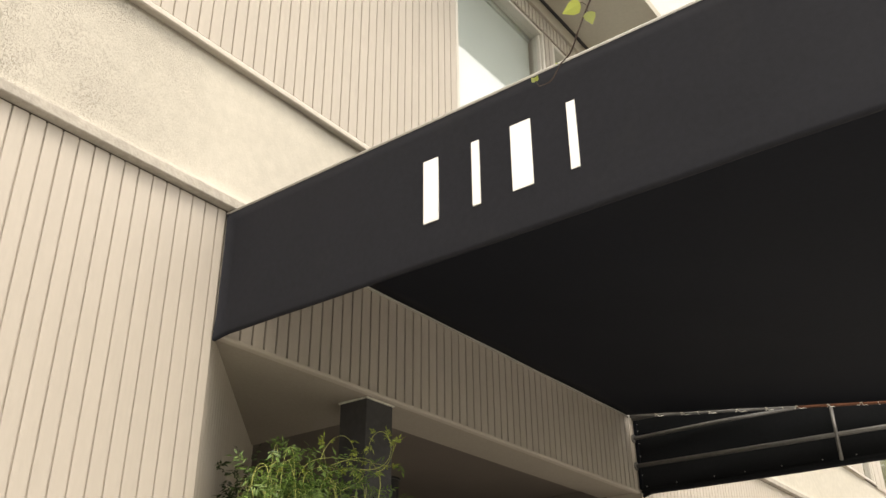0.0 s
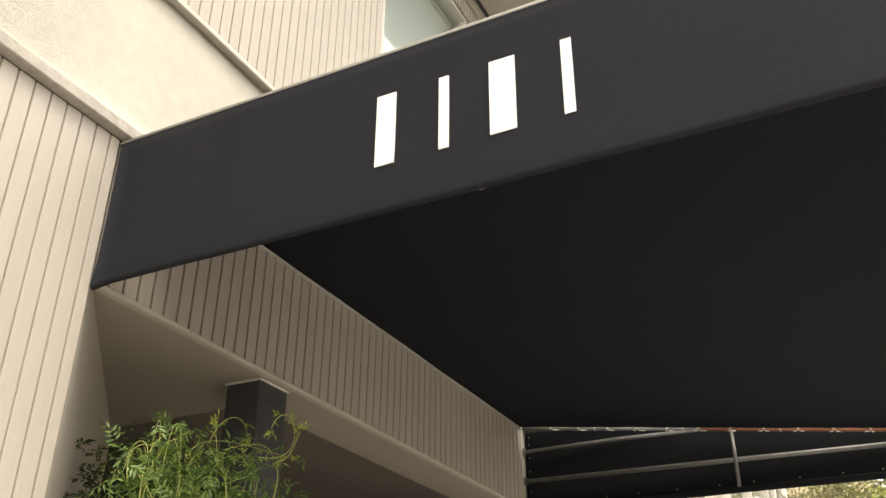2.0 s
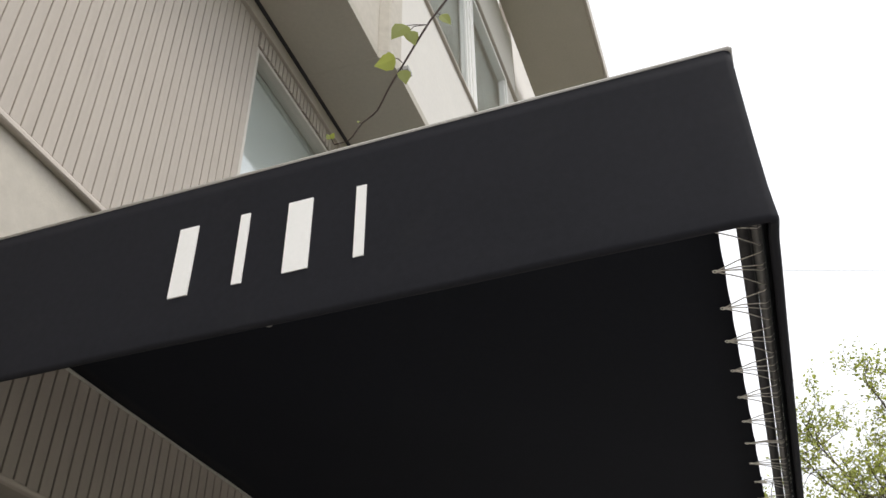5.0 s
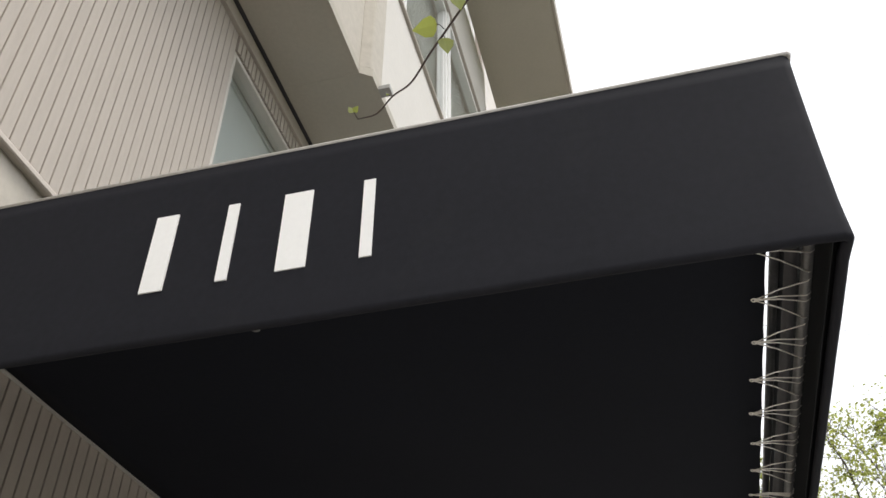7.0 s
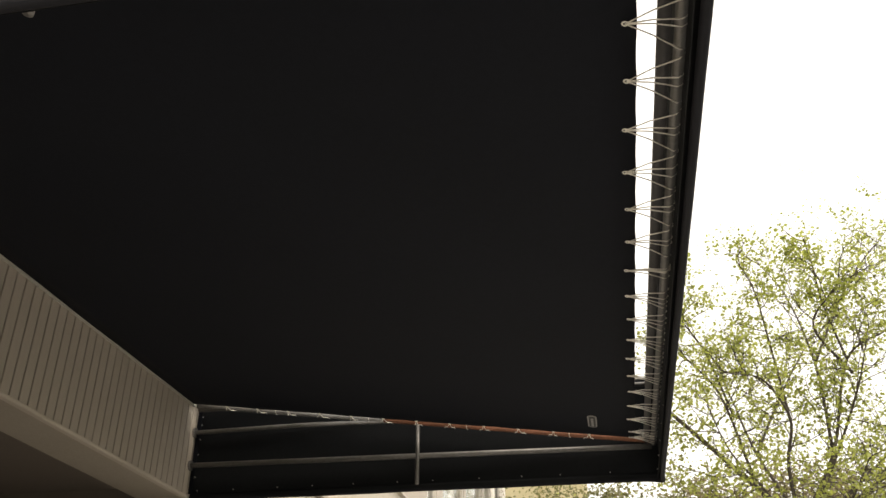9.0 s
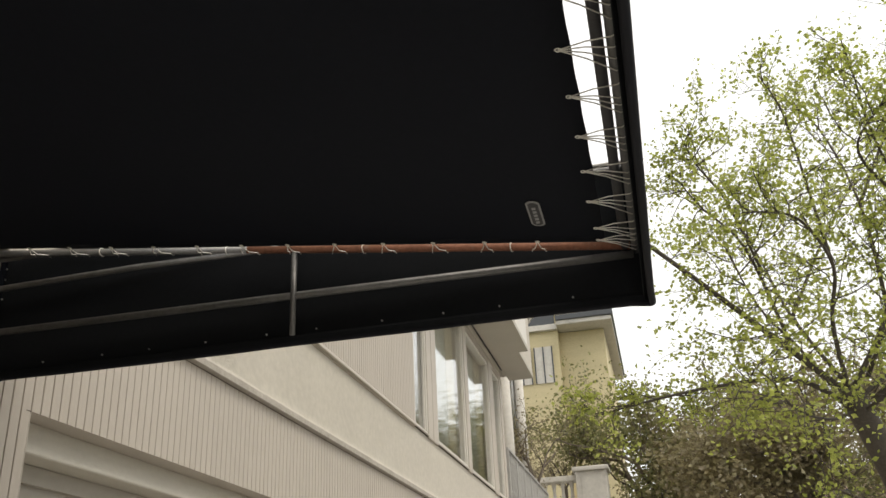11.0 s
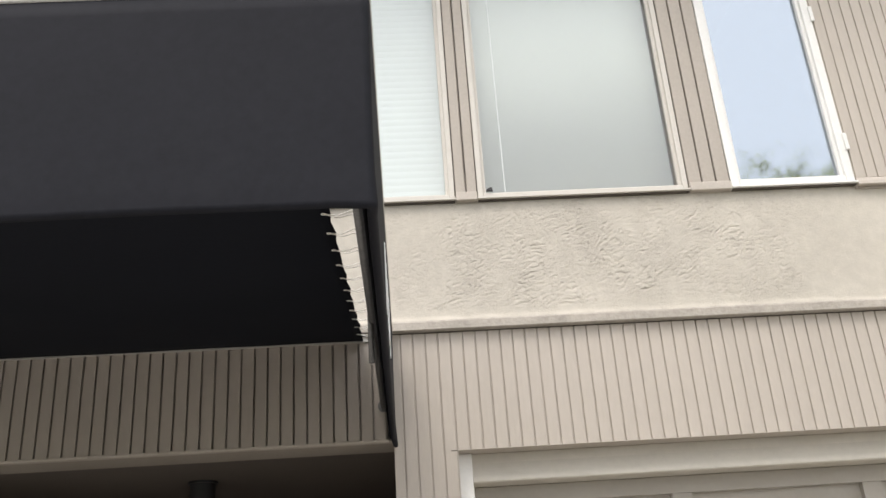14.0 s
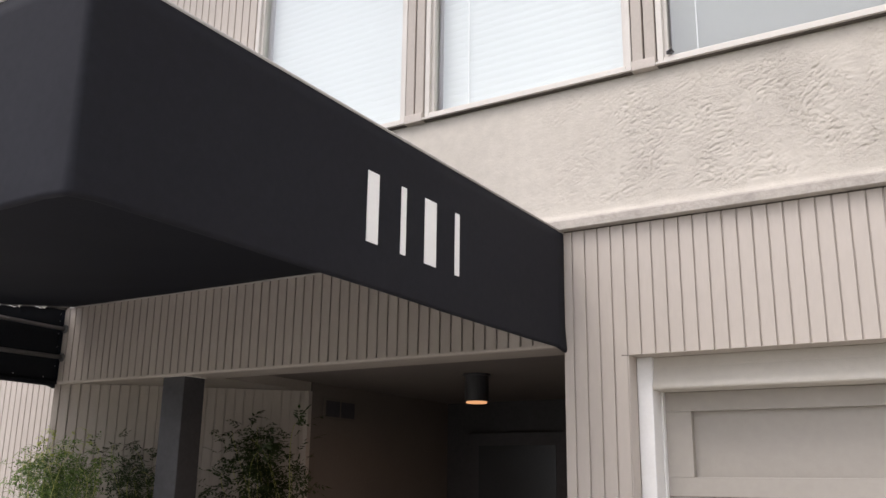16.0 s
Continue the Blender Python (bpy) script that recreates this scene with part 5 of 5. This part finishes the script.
# a tree beside the kerb whose thin twigs hang over the canopy
hang = thing("kerb_tree", (0.9, -5.66, ground_z(0.9)), "kerbside tree with thin twigs hanging over the canopy", "tree", "street trees")
bm, ends = bmesh.new(), []
rr = random.Random(21)
tube([(0.9, -5.66, ground_z(0.9) - 0.03), (0.95, -5.62, 1.5), (0.9, -5.58, 3.2)], 0.13, 12, bm, 0.10)
tube(bezier((0.9, -5.58, 3.2), (0.85, -5.3, 5.4), (0.6, -4.4, 6.0), (0.30, -3.60, 5.55), 12), 0.07, 8, bm, 0.012)
for d in ((0.6, -0.5, 1.2), (-0.5, -0.8, 1.1), (0.1, -1.0, 0.9)):
    grow(bm, rr, (0.9, -5.58, 3.2), d, 2.0, 0.06, 3, ends)
TWIG = smooth_line([(-0.465, -1.975, 2.561), (-0.475, -2.022, 2.555), (-0.490, -2.061, 2.583), (-0.508, -2.108, 2.594), (-0.543, -2.156, 2.627), (-0.552, -2.190, 2.675),
                    (-0.580, -2.269, 2.770), (-0.573, -2.317, 2.854), (-0.50, -2.60, 3.40), (-0.20, -3.10, 4.40), (0.30, -3.60, 5.55)], 4)
part("hanging_twig", tube(TWIG[:30], 0.0016, 6, None, 0.0030), M_TWIG, hang, "thin dark hanging twig", smooth=True)
part("hanging_twig", tube(TWIG[29:], 0.0030, 6, None, 0.012), M_TWIG, hang, "thin dark hanging twig", smooth=True)
TWIG2 = smooth_line([(0.786, -3.593, 3.274), (0.745, -3.659, 3.357), (0.676, -3.799, 3.538), (1.15, -4.75, 4.6), (0.9, -5.3, 5.0)])
part("hanging_twig", tube(TWIG2, 0.002, 6, None, 0.008), M_TWIG, hang, "thin dark hanging twig", smooth=True)
TWIG3 = smooth_line([(0.807, -3.667, 3.248), (0.778, -3.723, 3.305), (0.724, -3.813, 3.433), (1.2, -4.9, 4.5), (0.9, -5.4, 4.9)])
part("hanging_twig", tube(TWIG3, 0.002, 6, None, 0.008), M_TWIG, hang, "thin dark hanging twig", smooth=True)
part("trunk", bm, M_BARK, hang, "grey-brown trunk and limbs", smooth=True)
leaf_cloud("crown", ends, 0.075, M_LEAF, hang, 22, 2, 0.08)


def big_leaf(at, axis, side, size, parent, name="leaf"):
    """One broad, slightly folded leaf with a toothed outline."""
    axis, side = Vector(axis).normalized(), Vector(side)
    side = (side - axis * side.dot(axis)).normalized()
    up = axis.cross(side)
    bm = bmesh.new()
    at = Vector(at)
    mid = [bm.verts.new(at + axis * (size * u) + up * (-0.12 * size * u * u)) for u in (0, 0.25, 0.5, 0.75, 1)]
    for s in (1, -1):
        edge = [bm.verts.new(at + axis * (size * u) + side * (s * w_ * size) + up * (0.12 * size * w_ - 0.12 * size * u * u))
                for u, w_ in ((0.06, 0.22), (0.25, 0.42), (0.42, 0.38), (0.55, 0.36), (0.72, 0.22))]
        bm.faces.new((mid[0], edge[0], edge[1], mid[1]))
        bm.faces.new((mid[1], edge[1], edge[2], mid[2]))
        bm.faces.new((mid[2], edge[2], edge[3], mid[3]))
        bm.faces.new((mid[3], edge[3], edge[4], mid[4]))
    return part(name, bm, M_LEAF, parent)


for stalk, a, s, sz in (
        ([(-0.580, -2.269, 2.770), (-0.601, -2.244, 2.756), (-0.612, -2.226, 2.748)], (-0.25, 0.55, -0.75), (0.3, -0.9, -0.4), 0.060),
        ([(-0.580, -2.269, 2.770), (-0.598, -2.240, 2.755), (-0.600, -2.228, 2.740)], (0.25, -0.25, -0.9), (0.4, -0.9, 0.1), 0.044),
        ([(-0.560, -2.195, 2.680), (-0.566, -2.186, 2.692), (-0.568, -2.180, 2.693)], (-0.3, 0.85, -0.55), (0.6, 0.1, -0.2), 0.058),
        ([(-0.552, -2.190, 2.675), (-0.548, -2.192, 2.668)], (0.20, -0.12, -0.95), (0.35, -0.93, 0.1), 0.042),
        ([(-0.577, -2.290, 2.810), (-0.570, -2.300, 2.806)], (0.30, -0.5, -0.6), (0.4, -0.9, 0.1), 0.038),
        ([(-0.465, -1.975, 2.561), (-0.468, -1.966, 2.582)], (-0.1, 0.6, 0.75), (0.3, -0.9, 0.3), 0.022),
        ([(-0.465, -1.975, 2.561), (-0.468, -1.966, 2.582)], (-0.2, -0.5, 0.8), (0.3, -0.6, 0.6), 0.018),
        ([(-0.490, -2.061, 2.583), (-0.488, -2.052, 2.592)], (0.1, 0.6, 0.6), (0.3, -0.9, 0.3), 0.010)):
    part("leaf_stalk", tube(stalk, 0.0011, 5), M_TWIG, hang)
    big_leaf(stalk[-1], a, s, sz, hang)
for tw, ks in ((TWIG2, (0, 4, 7, 8, 9, 11, 12)), (TWIG3, (0, 1, 3, 6, 8, 10, 12))):
    for k in ks:
        big_leaf(tw[k], (rr.gauss(0, 0.6), rr.gauss(0, 0.6), -1), (rr.gauss(0, 1), 1, 0), 0.062, hang)
for at, a in (((0.772, -3.585, 3.290), (-0.35, 0.8, -0.55)), ((0.778, -3.588, 3.262), (-0.30, 0.6, -0.9))):
    big_leaf(at, a, (0.4, -0.5, 0.6), 0.085, hang)

BOUGHS = [((0.2, 0.9, 0.6), 2.9, 0.12), ((0.3, -0.8, 0.6), 2.9, 0.12), ((-0.8, 0.2, 0.6), 2.8, 0.11), ((0.6, 0.2, 0.9), 2.6, 0.11), ((-0.4, -0.8, 0.4), 2.7, 0.10), ((-0.3, 0.9, 0.3), 2.8, 0.10)]
tree("hillside_tree", (30, -7.4, ground_z(30)), (29.8, -6.9, 4.6), BOUGHS, "broad brownish tree up the hill", 9, 4, 0.17, M_LEAF_BROWN, 12, 0.32, 0.34, "hillside trees")
tree("hillside_tree", (33, -3.6, ground_z(33)), (33, -3.5, 5.0), BOUGHS, "olive hillside tree with brownish twigs", 15, 4, 0.16, M_LEAF_FAR, 9, 0.3, 0.36, "hillside trees")
tree("hillside_tree", (36, -13, ground_z(36)), (36, -12.8, 6.0), BOUGHS, "leafy tree across the street", 25, 4, 0.16, M_LEAF_FAR, 5, 0.28, 0.30, "hillside trees")
SPRAY = [((0.2, 0.5, 1), 1.3, 0.04), ((0.5, -0.4, 1), 1.2, 0.04), ((-0.5, -0.3, 1), 1.2, 0.04), ((0.1, 0.7, 0.8), 1.2, 0.04), ((-0.3, 0.6, 0.9), 1.1, 0.035)]
tree("twiggy_shrub", (33.2, 0.2, ground_z(33)), (33.2, 0.2, 6.3), SPRAY, "bare brownish shrub behind the garden wall", 27, 3, 0.08, M_LEAF_BROWN, 3, 0.09, 0.2, "hillside shrubs")
tree("twiggy_shrub", (25.6, 0.25, ground_z(25.6)), (25.6, 0.25, 5.2), SPRAY, "brownish creeper shrub in front of the white house", 29, 3, 0.08, M_LEAF_BROWN, 3, 0.09, 0.16, "hillside shrubs")
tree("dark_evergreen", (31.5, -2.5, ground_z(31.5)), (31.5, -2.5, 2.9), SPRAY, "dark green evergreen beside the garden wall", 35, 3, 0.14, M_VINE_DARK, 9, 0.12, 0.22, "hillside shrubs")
hedge = thing("hillside_hedge", (40, -8, ground_z(40)), "tall tangled brown-green hedge up the hill", "hedge", "hillside shrubs")
rh = random.Random(51)
bm = bmesh.new()
anchors = []
for k in range(84):
    bx, by = rh.uniform(38, 43), rh.uniform(-15, -1.6)
    tip = Vector((bx + rh.gauss(0, 0.5), by + rh.gauss(0, 0.5), ground_z(40) + rh.uniform(3.2, 5.6)))
    line = bezier((bx, by, ground_z(bx) - 0.1), (bx, by, ground_z(bx) + 1.5), tip - Vector((0, 0, 0.8)), tip, 8)
    tube(line, 0.05, 5, bm, 0.01)
    anchors += [p + Vector((rh.gauss(0, 0.45), rh.gauss(0, 0.45), rh.gauss(0, 0.3))) for p in line[2:] for _ in range(4)]
part("branches", bm, M_BARK, hedge)
leaf_cloud("foliage", anchors, 0.24, M_LEAF_BROWN, hedge, 52, 4, 0.25)
for x, y, sd in ((3.0, -21.0, 31), (16.0, -24.0, 33), (-10.0, -21.0, 37)):
    tree("far_street_tree", (x, y, ground_z(x)), (x, y, ground_z(x) + 2.0),
         [((0.2, 0.9, 0.6), 1.9, 0.11), ((0.1, -0.9, 0.6), 1.9, 0.11), ((-0.8, 0.2, 0.6), 1.9, 0.10), ((0.6, 0.3, 0.8), 1.9, 0.10)],
         "leafy tree on the far side of the street", sd, 3, 0.28, M_LEAF_FAR, 6, 0.25, 0.35, "far street trees")


# ---- climbing vine and shrubs in the entry ----
def vine(name, base, top, width, count, mat, label, seed, size=0.045, stems=10, curls=2, crest=0.02, slim=0.2, runners=(), ragged=0.40):
    v = thing(name, base, label, "plant")
    r = random.Random(seed)
    bm = bmesh.new()
    verts, faces = [], []

    def pinnate(p, d, length, scale=1.0):
        d = d.normalized()
        side = d.cross(Vector((r.gauss(0, 0.4), r.gauss(0, 0.4), 1))).normalized()
        up = side.cross(d)
        n = 3
        for i in range(n + 1):
            for s in ((1, -1) if i < n else (0,)):
                o = p + d * (length * (0.3 + 0.7 * i / n))
                ax = (side * s * 0.9 + d * 0.55 + up * r.gauss(0, 0.25)).normalized() if s else d
                wd = ax.cross(up).normalized()
                sz = scale * size * r.uniform(0.6, 1.15) * (1.35 if not s else 1)
                k = len(verts)
                for u, w_ in ((0, 0), (0.4, slim), (1, 0), (0.4, -slim)):
                    verts.append(tuple(o + ax * (u * sz) + wd * (w_ * sz) - up * (0.2 * sz * u * u) - base_v))
                faces.append((k, k + 1, k + 2, k + 3))

    base_v = Vector(base)
    for k in range(stems):
        x0 = base_v + Vector((r.uniform(-0.5, 0.5) * width[0], r.uniform(-0.5, 0.5) * width[1], 0))
        tip = Vector(top) + Vector((r.uniform(-0.6, 0.6) * width[0], r.uniform(-0.6, 0.6) * width[1], r.uniform(-ragged, crest)))
        line = bezier(x0, x0 + Vector((0, 0, 0.8)), tip + Vector((r.gauss(0, 0.15), r.gauss(0, 0.1), -0.1)), tip, 16)
        tube(line, 0.004, 4, bm, 0.0016)
        for _ in range(count // stems):
            i = r.randint(6, 16)
            p = line[i] + Vector((r.gauss(0, 0.075), r.gauss(0, 0.06), r.gauss(0, 0.06)))
            pinnate(p, Vector((r.gauss(0, 1), r.gauss(0, 1), r.gauss(0, 0.6))), size * r.uniform(1.6, 2.6))
        for _ in range(curls):
            # a runner that arches over, hangs and turns up at its end
            a_, h, reach = r.uniform(0, 6.28), r.uniform(0.03, 0.11), r.uniform(0.07, 0.20)
            d = Vector((math.cos(a_), 0.5 * math.sin(a_), 0))
            start = line[r.randint(9, 15)]
            arc = bezier(start, start + Vector((0, 0, h * 1.5)) + d * reach * 0.1, start + d * reach * 0.9 + Vector((0, 0, h * 1.6)), start + d * reach - Vector((0, 0, r.uniform(0.0, 0.12))), 12)
            arc += bezier(arc[-1], arc[-1] - Vector((0, 0, 0.04)), arc[-1] + d * 0.05 - Vector((0, 0, 0.05)), arc[-1] + d * 0.06 + Vector((0, 0, 0.02)), 6)[1:]
            tube(arc, 0.0015, 4, bm, 0.0009)
            for q in (0.35, 0.6, 0.8, 1.0):
                if r.random() < 0.75:
                    pinnate(arc[int(q * (len(arc) - 1))], d + Vector((r.gauss(0, 0.6), r.gauss(0, 0.6), r.gauss(0, 0.5))), size * 1.3)
    tips = len(faces)
    for y, ends in runners:
        p0, p1, p2, p3 = (Vector((x, y + r.uniform(-0.02, 0.02), z)) for x, z in ends)
        arc = bezier(p0, p1, p2, p3, 18)
        tube(arc, 0.0013, 6, bm, 0.0008)
        for q in (5, 10, 14, 17, 18, 18, 18):
            if q > 12 or r.random() < 0.5:
                ahead = arc[min(q + 1, 18)] - arc[min(q, 17)]
                pinnate(arc[q], ahead.normalized() + Vector((r.gauss(0, 0.7), r.gauss(0, 0.7), r.gauss(0, 0.6))), size * r.uniform(0.5, 1.0), 0.6)
    part("stem", bm, M_STEM, v, "thin curling yellow-green stems", smooth=True)
    ob = new("foliage", mesh_of("foliage", verts, faces[:tips], mat))
    ob.parent = v
    if runners:
        ob = new("young_leaves", mesh_of("young_leaves", verts, faces[tips:], M_VINE_TIP))
        ob.parent = v
        tagged(ob, "pale yellow-green young leaves")
    return v


# the long bare runners that lean out of the vine: how far out, then the curve's four (x, z) handles
RUNNERS = ((-0.20, ((0.52, 1.93), (0.54, 2.06), (0.68, 2.11), (0.73, 2.01))),
           (-0.45, ((0.51, 1.85), (0.67, 1.86), (0.74, 1.97), (0.67, 2.02))),
           (-0.45, ((0.67, 2.02), (0.61, 2.06), (0.56, 2.01), (0.55, 1.96))),
           (-0.45, ((0.59, 1.85), (0.69, 1.88), (0.70, 1.94), (0.72, 2.00))),
           (-0.30, ((0.54, 1.79), (0.45, 1.81), (0.44, 1.89), (0.41, 1.96))),
           (-0.30, ((0.30, 1.80), (0.32, 1.93), (0.54, 1.92), (0.87, 1.95))),
           (-0.30, ((0.34, 1.75), (0.27, 1.82), (0.42, 1.89), (0.52, 1.87))),
           (-0.25, ((0.10, 1.69), (0.06, 1.81), (0.12, 1.84), (0.22, 1.82))),
           (-0.35, ((0.41, 1.86), (0.57, 1.93), (0.67, 1.97), (0.73, 1.90))),
           (-0.35, ((0.49, 1.77), (0.66, 1.84), (0.68, 1.89), (0.55, 1.88))),
           (-0.28, ((0.20, 1.70), (0.16, 1.84), (0.24, 1.90), (0.33, 1.85))),
           (-0.18, ((0.60, 1.80), (0.62, 1.98), (0.72, 2.00), (0.80, 1.93))))


vine("climbing_vine", (0.48, -0.25, ground_z(0.5) + 0.55), (0.50, -0.23, 1.89), (0.60, 0.18), 1500, M_VINE, "green vine with slender leaves and long curling yellow-green runners", 3, 0.034, 28, 1, 0.03, 0.15, RUNNERS, 0.20)
vine("shade_shrub", (0.85, 0.36, ground_z(0.85) + 0.5), (0.66, 0.30, 1.96), (0.34, 0.2), 700, M_VINE_DARK, "green shrub coloured dark for the shade of the entry", 8, 0.034, 12, 0)
vine("shade_shrub", (1.75, 0.85, ground_z(1.7) + 0.5), (1.44, 0.78, 2.14), (0.62, 0.34), 760, M_VINE_DARK, "green shrub coloured dark for the shade of the entry", 14, 0.046, 15, 0)
for x, y, w_ in ((0.48, -0.26, 0.95), (0.92, 0.33, 0.5), (1.75, 0.85, 0.6)):
    z = ground_z(x + w_ / 2)
    pl = thing("planter", (x, y, z), "rough clay planter box holding the plants", "planter", "planters")
    part("trough", box(x - w_ / 2, x + w_ / 2, y - w_ * 0.21, y + w_ * 0.21, ground_z(x - w_ / 2) - 0.02, z + 0.5, 0.02), M_TERRA, pl)
    part("soil", box(x - w_ / 2 + 0.04, x + w_ / 2 - 0.04, y - w_ * 0.21 + 0.04, y + w_ * 0.21 - 0.04, z + 0.5, z + 0.53), M_BARK, pl)

# ---- siding boards, piece by piece ----
BOARDS = {}


def board_mesh(z0, z1, width, yf):
    """A board with eased edges, its foot at the origin."""
    key = (round(z0, 3), round(z1, 3), round(width, 4))
    if key not in BOARDS:
        h, w_, d, c = z1 - z0, width / 2, 0.0125, 0.0016
        prof = [(-w_, d), (-w_, c), (-w_ + c, 0), (w_ - c, 0), (w_, c), (w_, d)]
        verts = [(x, y, z) for z in (0, h) for x, y in prof]
        faces = [(i, i + 1, i + 7, i + 6) for i in range(5)] + [(5, 4, 3, 2, 1, 0), (6, 7, 8, 9, 10, 11)]
        BOARDS[key] = mesh_of("siding_board", verts, faces, M_SIDING)
    return BOARDS[key]


def lay_boards(wall, x0, x1, z0, z1, yf, PHASE, PITCH, joined=False, gap=0.0085):
    k0 = math.ceil((x0 - PHASE) / PITCH) - 1
    verts, faces = [], []
    k = k0
    while True:
        a, b = max(PHASE + k * PITCH + gap / 2, x0), min(PHASE + (k + 1) * PITCH - gap / 2, x1)
        k += 1
        if a >= x1:
            break
        if b - a < 0.006:
            continue
        if joined:
            q = len(verts)
            verts += [(x, y, z) for x in (a, b) for y in (yf, yf + 0.0125) for z in (z0, z1)]
            faces += [(q, q + 4, q + 5, q + 1), (q, q + 1, q + 3, q + 2), (q + 4, q + 6, q + 7, q + 5), (q, q + 2, q + 6, q + 4)]
        else:
            o = new("siding_board", board_mesh(z0, z1, b - a, yf))
            o.parent, o.location = wall, ((a + b) / 2, yf, z0)
    if joined:
        o = new("far_boards", mesh_of("far_boards", verts, faces, M_SIDING))
        o.parent = wall
        tagged(o, "grooved boards farther along the wall", kind="stuff")


LEFT, MID, RIGHT, TOP = (-1.0633, 0.0726), (0.600, 0.0738), (4.3082, 0.0726), (0.124, 0.0726)
lay_boards(wall_lower, -4.2, 0.0, -1.2, 3.032, 0.0, *LEFT)
lay_boards(wall_lower, 0.004, W - 0.004, LINTEL + 0.0135, 3.032, 0.0, *MID, gap=0.0105)
lay_boards(wall_lower, W + 0.001, GX0, -0.2, 3.032, 0.0, *RIGHT)
lay_boards(wall_lower, GX0 + 0.001, GX1, GZ, 3.032, 0.0, *RIGHT)
lay_boards(wall_lower, GX1 + 0.001, 11.5, 0.2, 3.032, 0.0, *RIGHT)
lay_boards(wall_lower, BX0, -4.2, -1.2, 3.032, 0.0, *LEFT, True)
lay_boards(wall_lower, 11.5, BX1, 0.2, 3.032, 0.0, *RIGHT, True)
lay_boards(wall_upper, -3.6, 1.868, 3.897, 6.438, YU, *TOP)
lay_boards(wall_upper, 7.234, 11.886, 3.919, 6.438, YU, *TOP)
lay_boards(wall_upper, BX0, -3.6, 3.897, 6.438, YU, *TOP, True)

# boards of the splayed entry wall
u_, s_ = Vector((math.cos(SPLAY), math.sin(SPLAY), 0)), -0.026
while s_ < 1.90:
    a, b = max(s_ + 0.0045, 0.004), min(s_ + 0.0727 - 0.0045, 1.905)
    if b - a > 0.01:
        o = new("siding_board", board_mesh(-0.8, LINTEL + 0.007, b - a, 0.0))
        o.parent, o.rotation_euler, o.location = wall_entry, (0, 0, SPLAY), u_ * ((a + b) / 2) + Vector((0, 0, -0.8))
    s_ += 0.0727
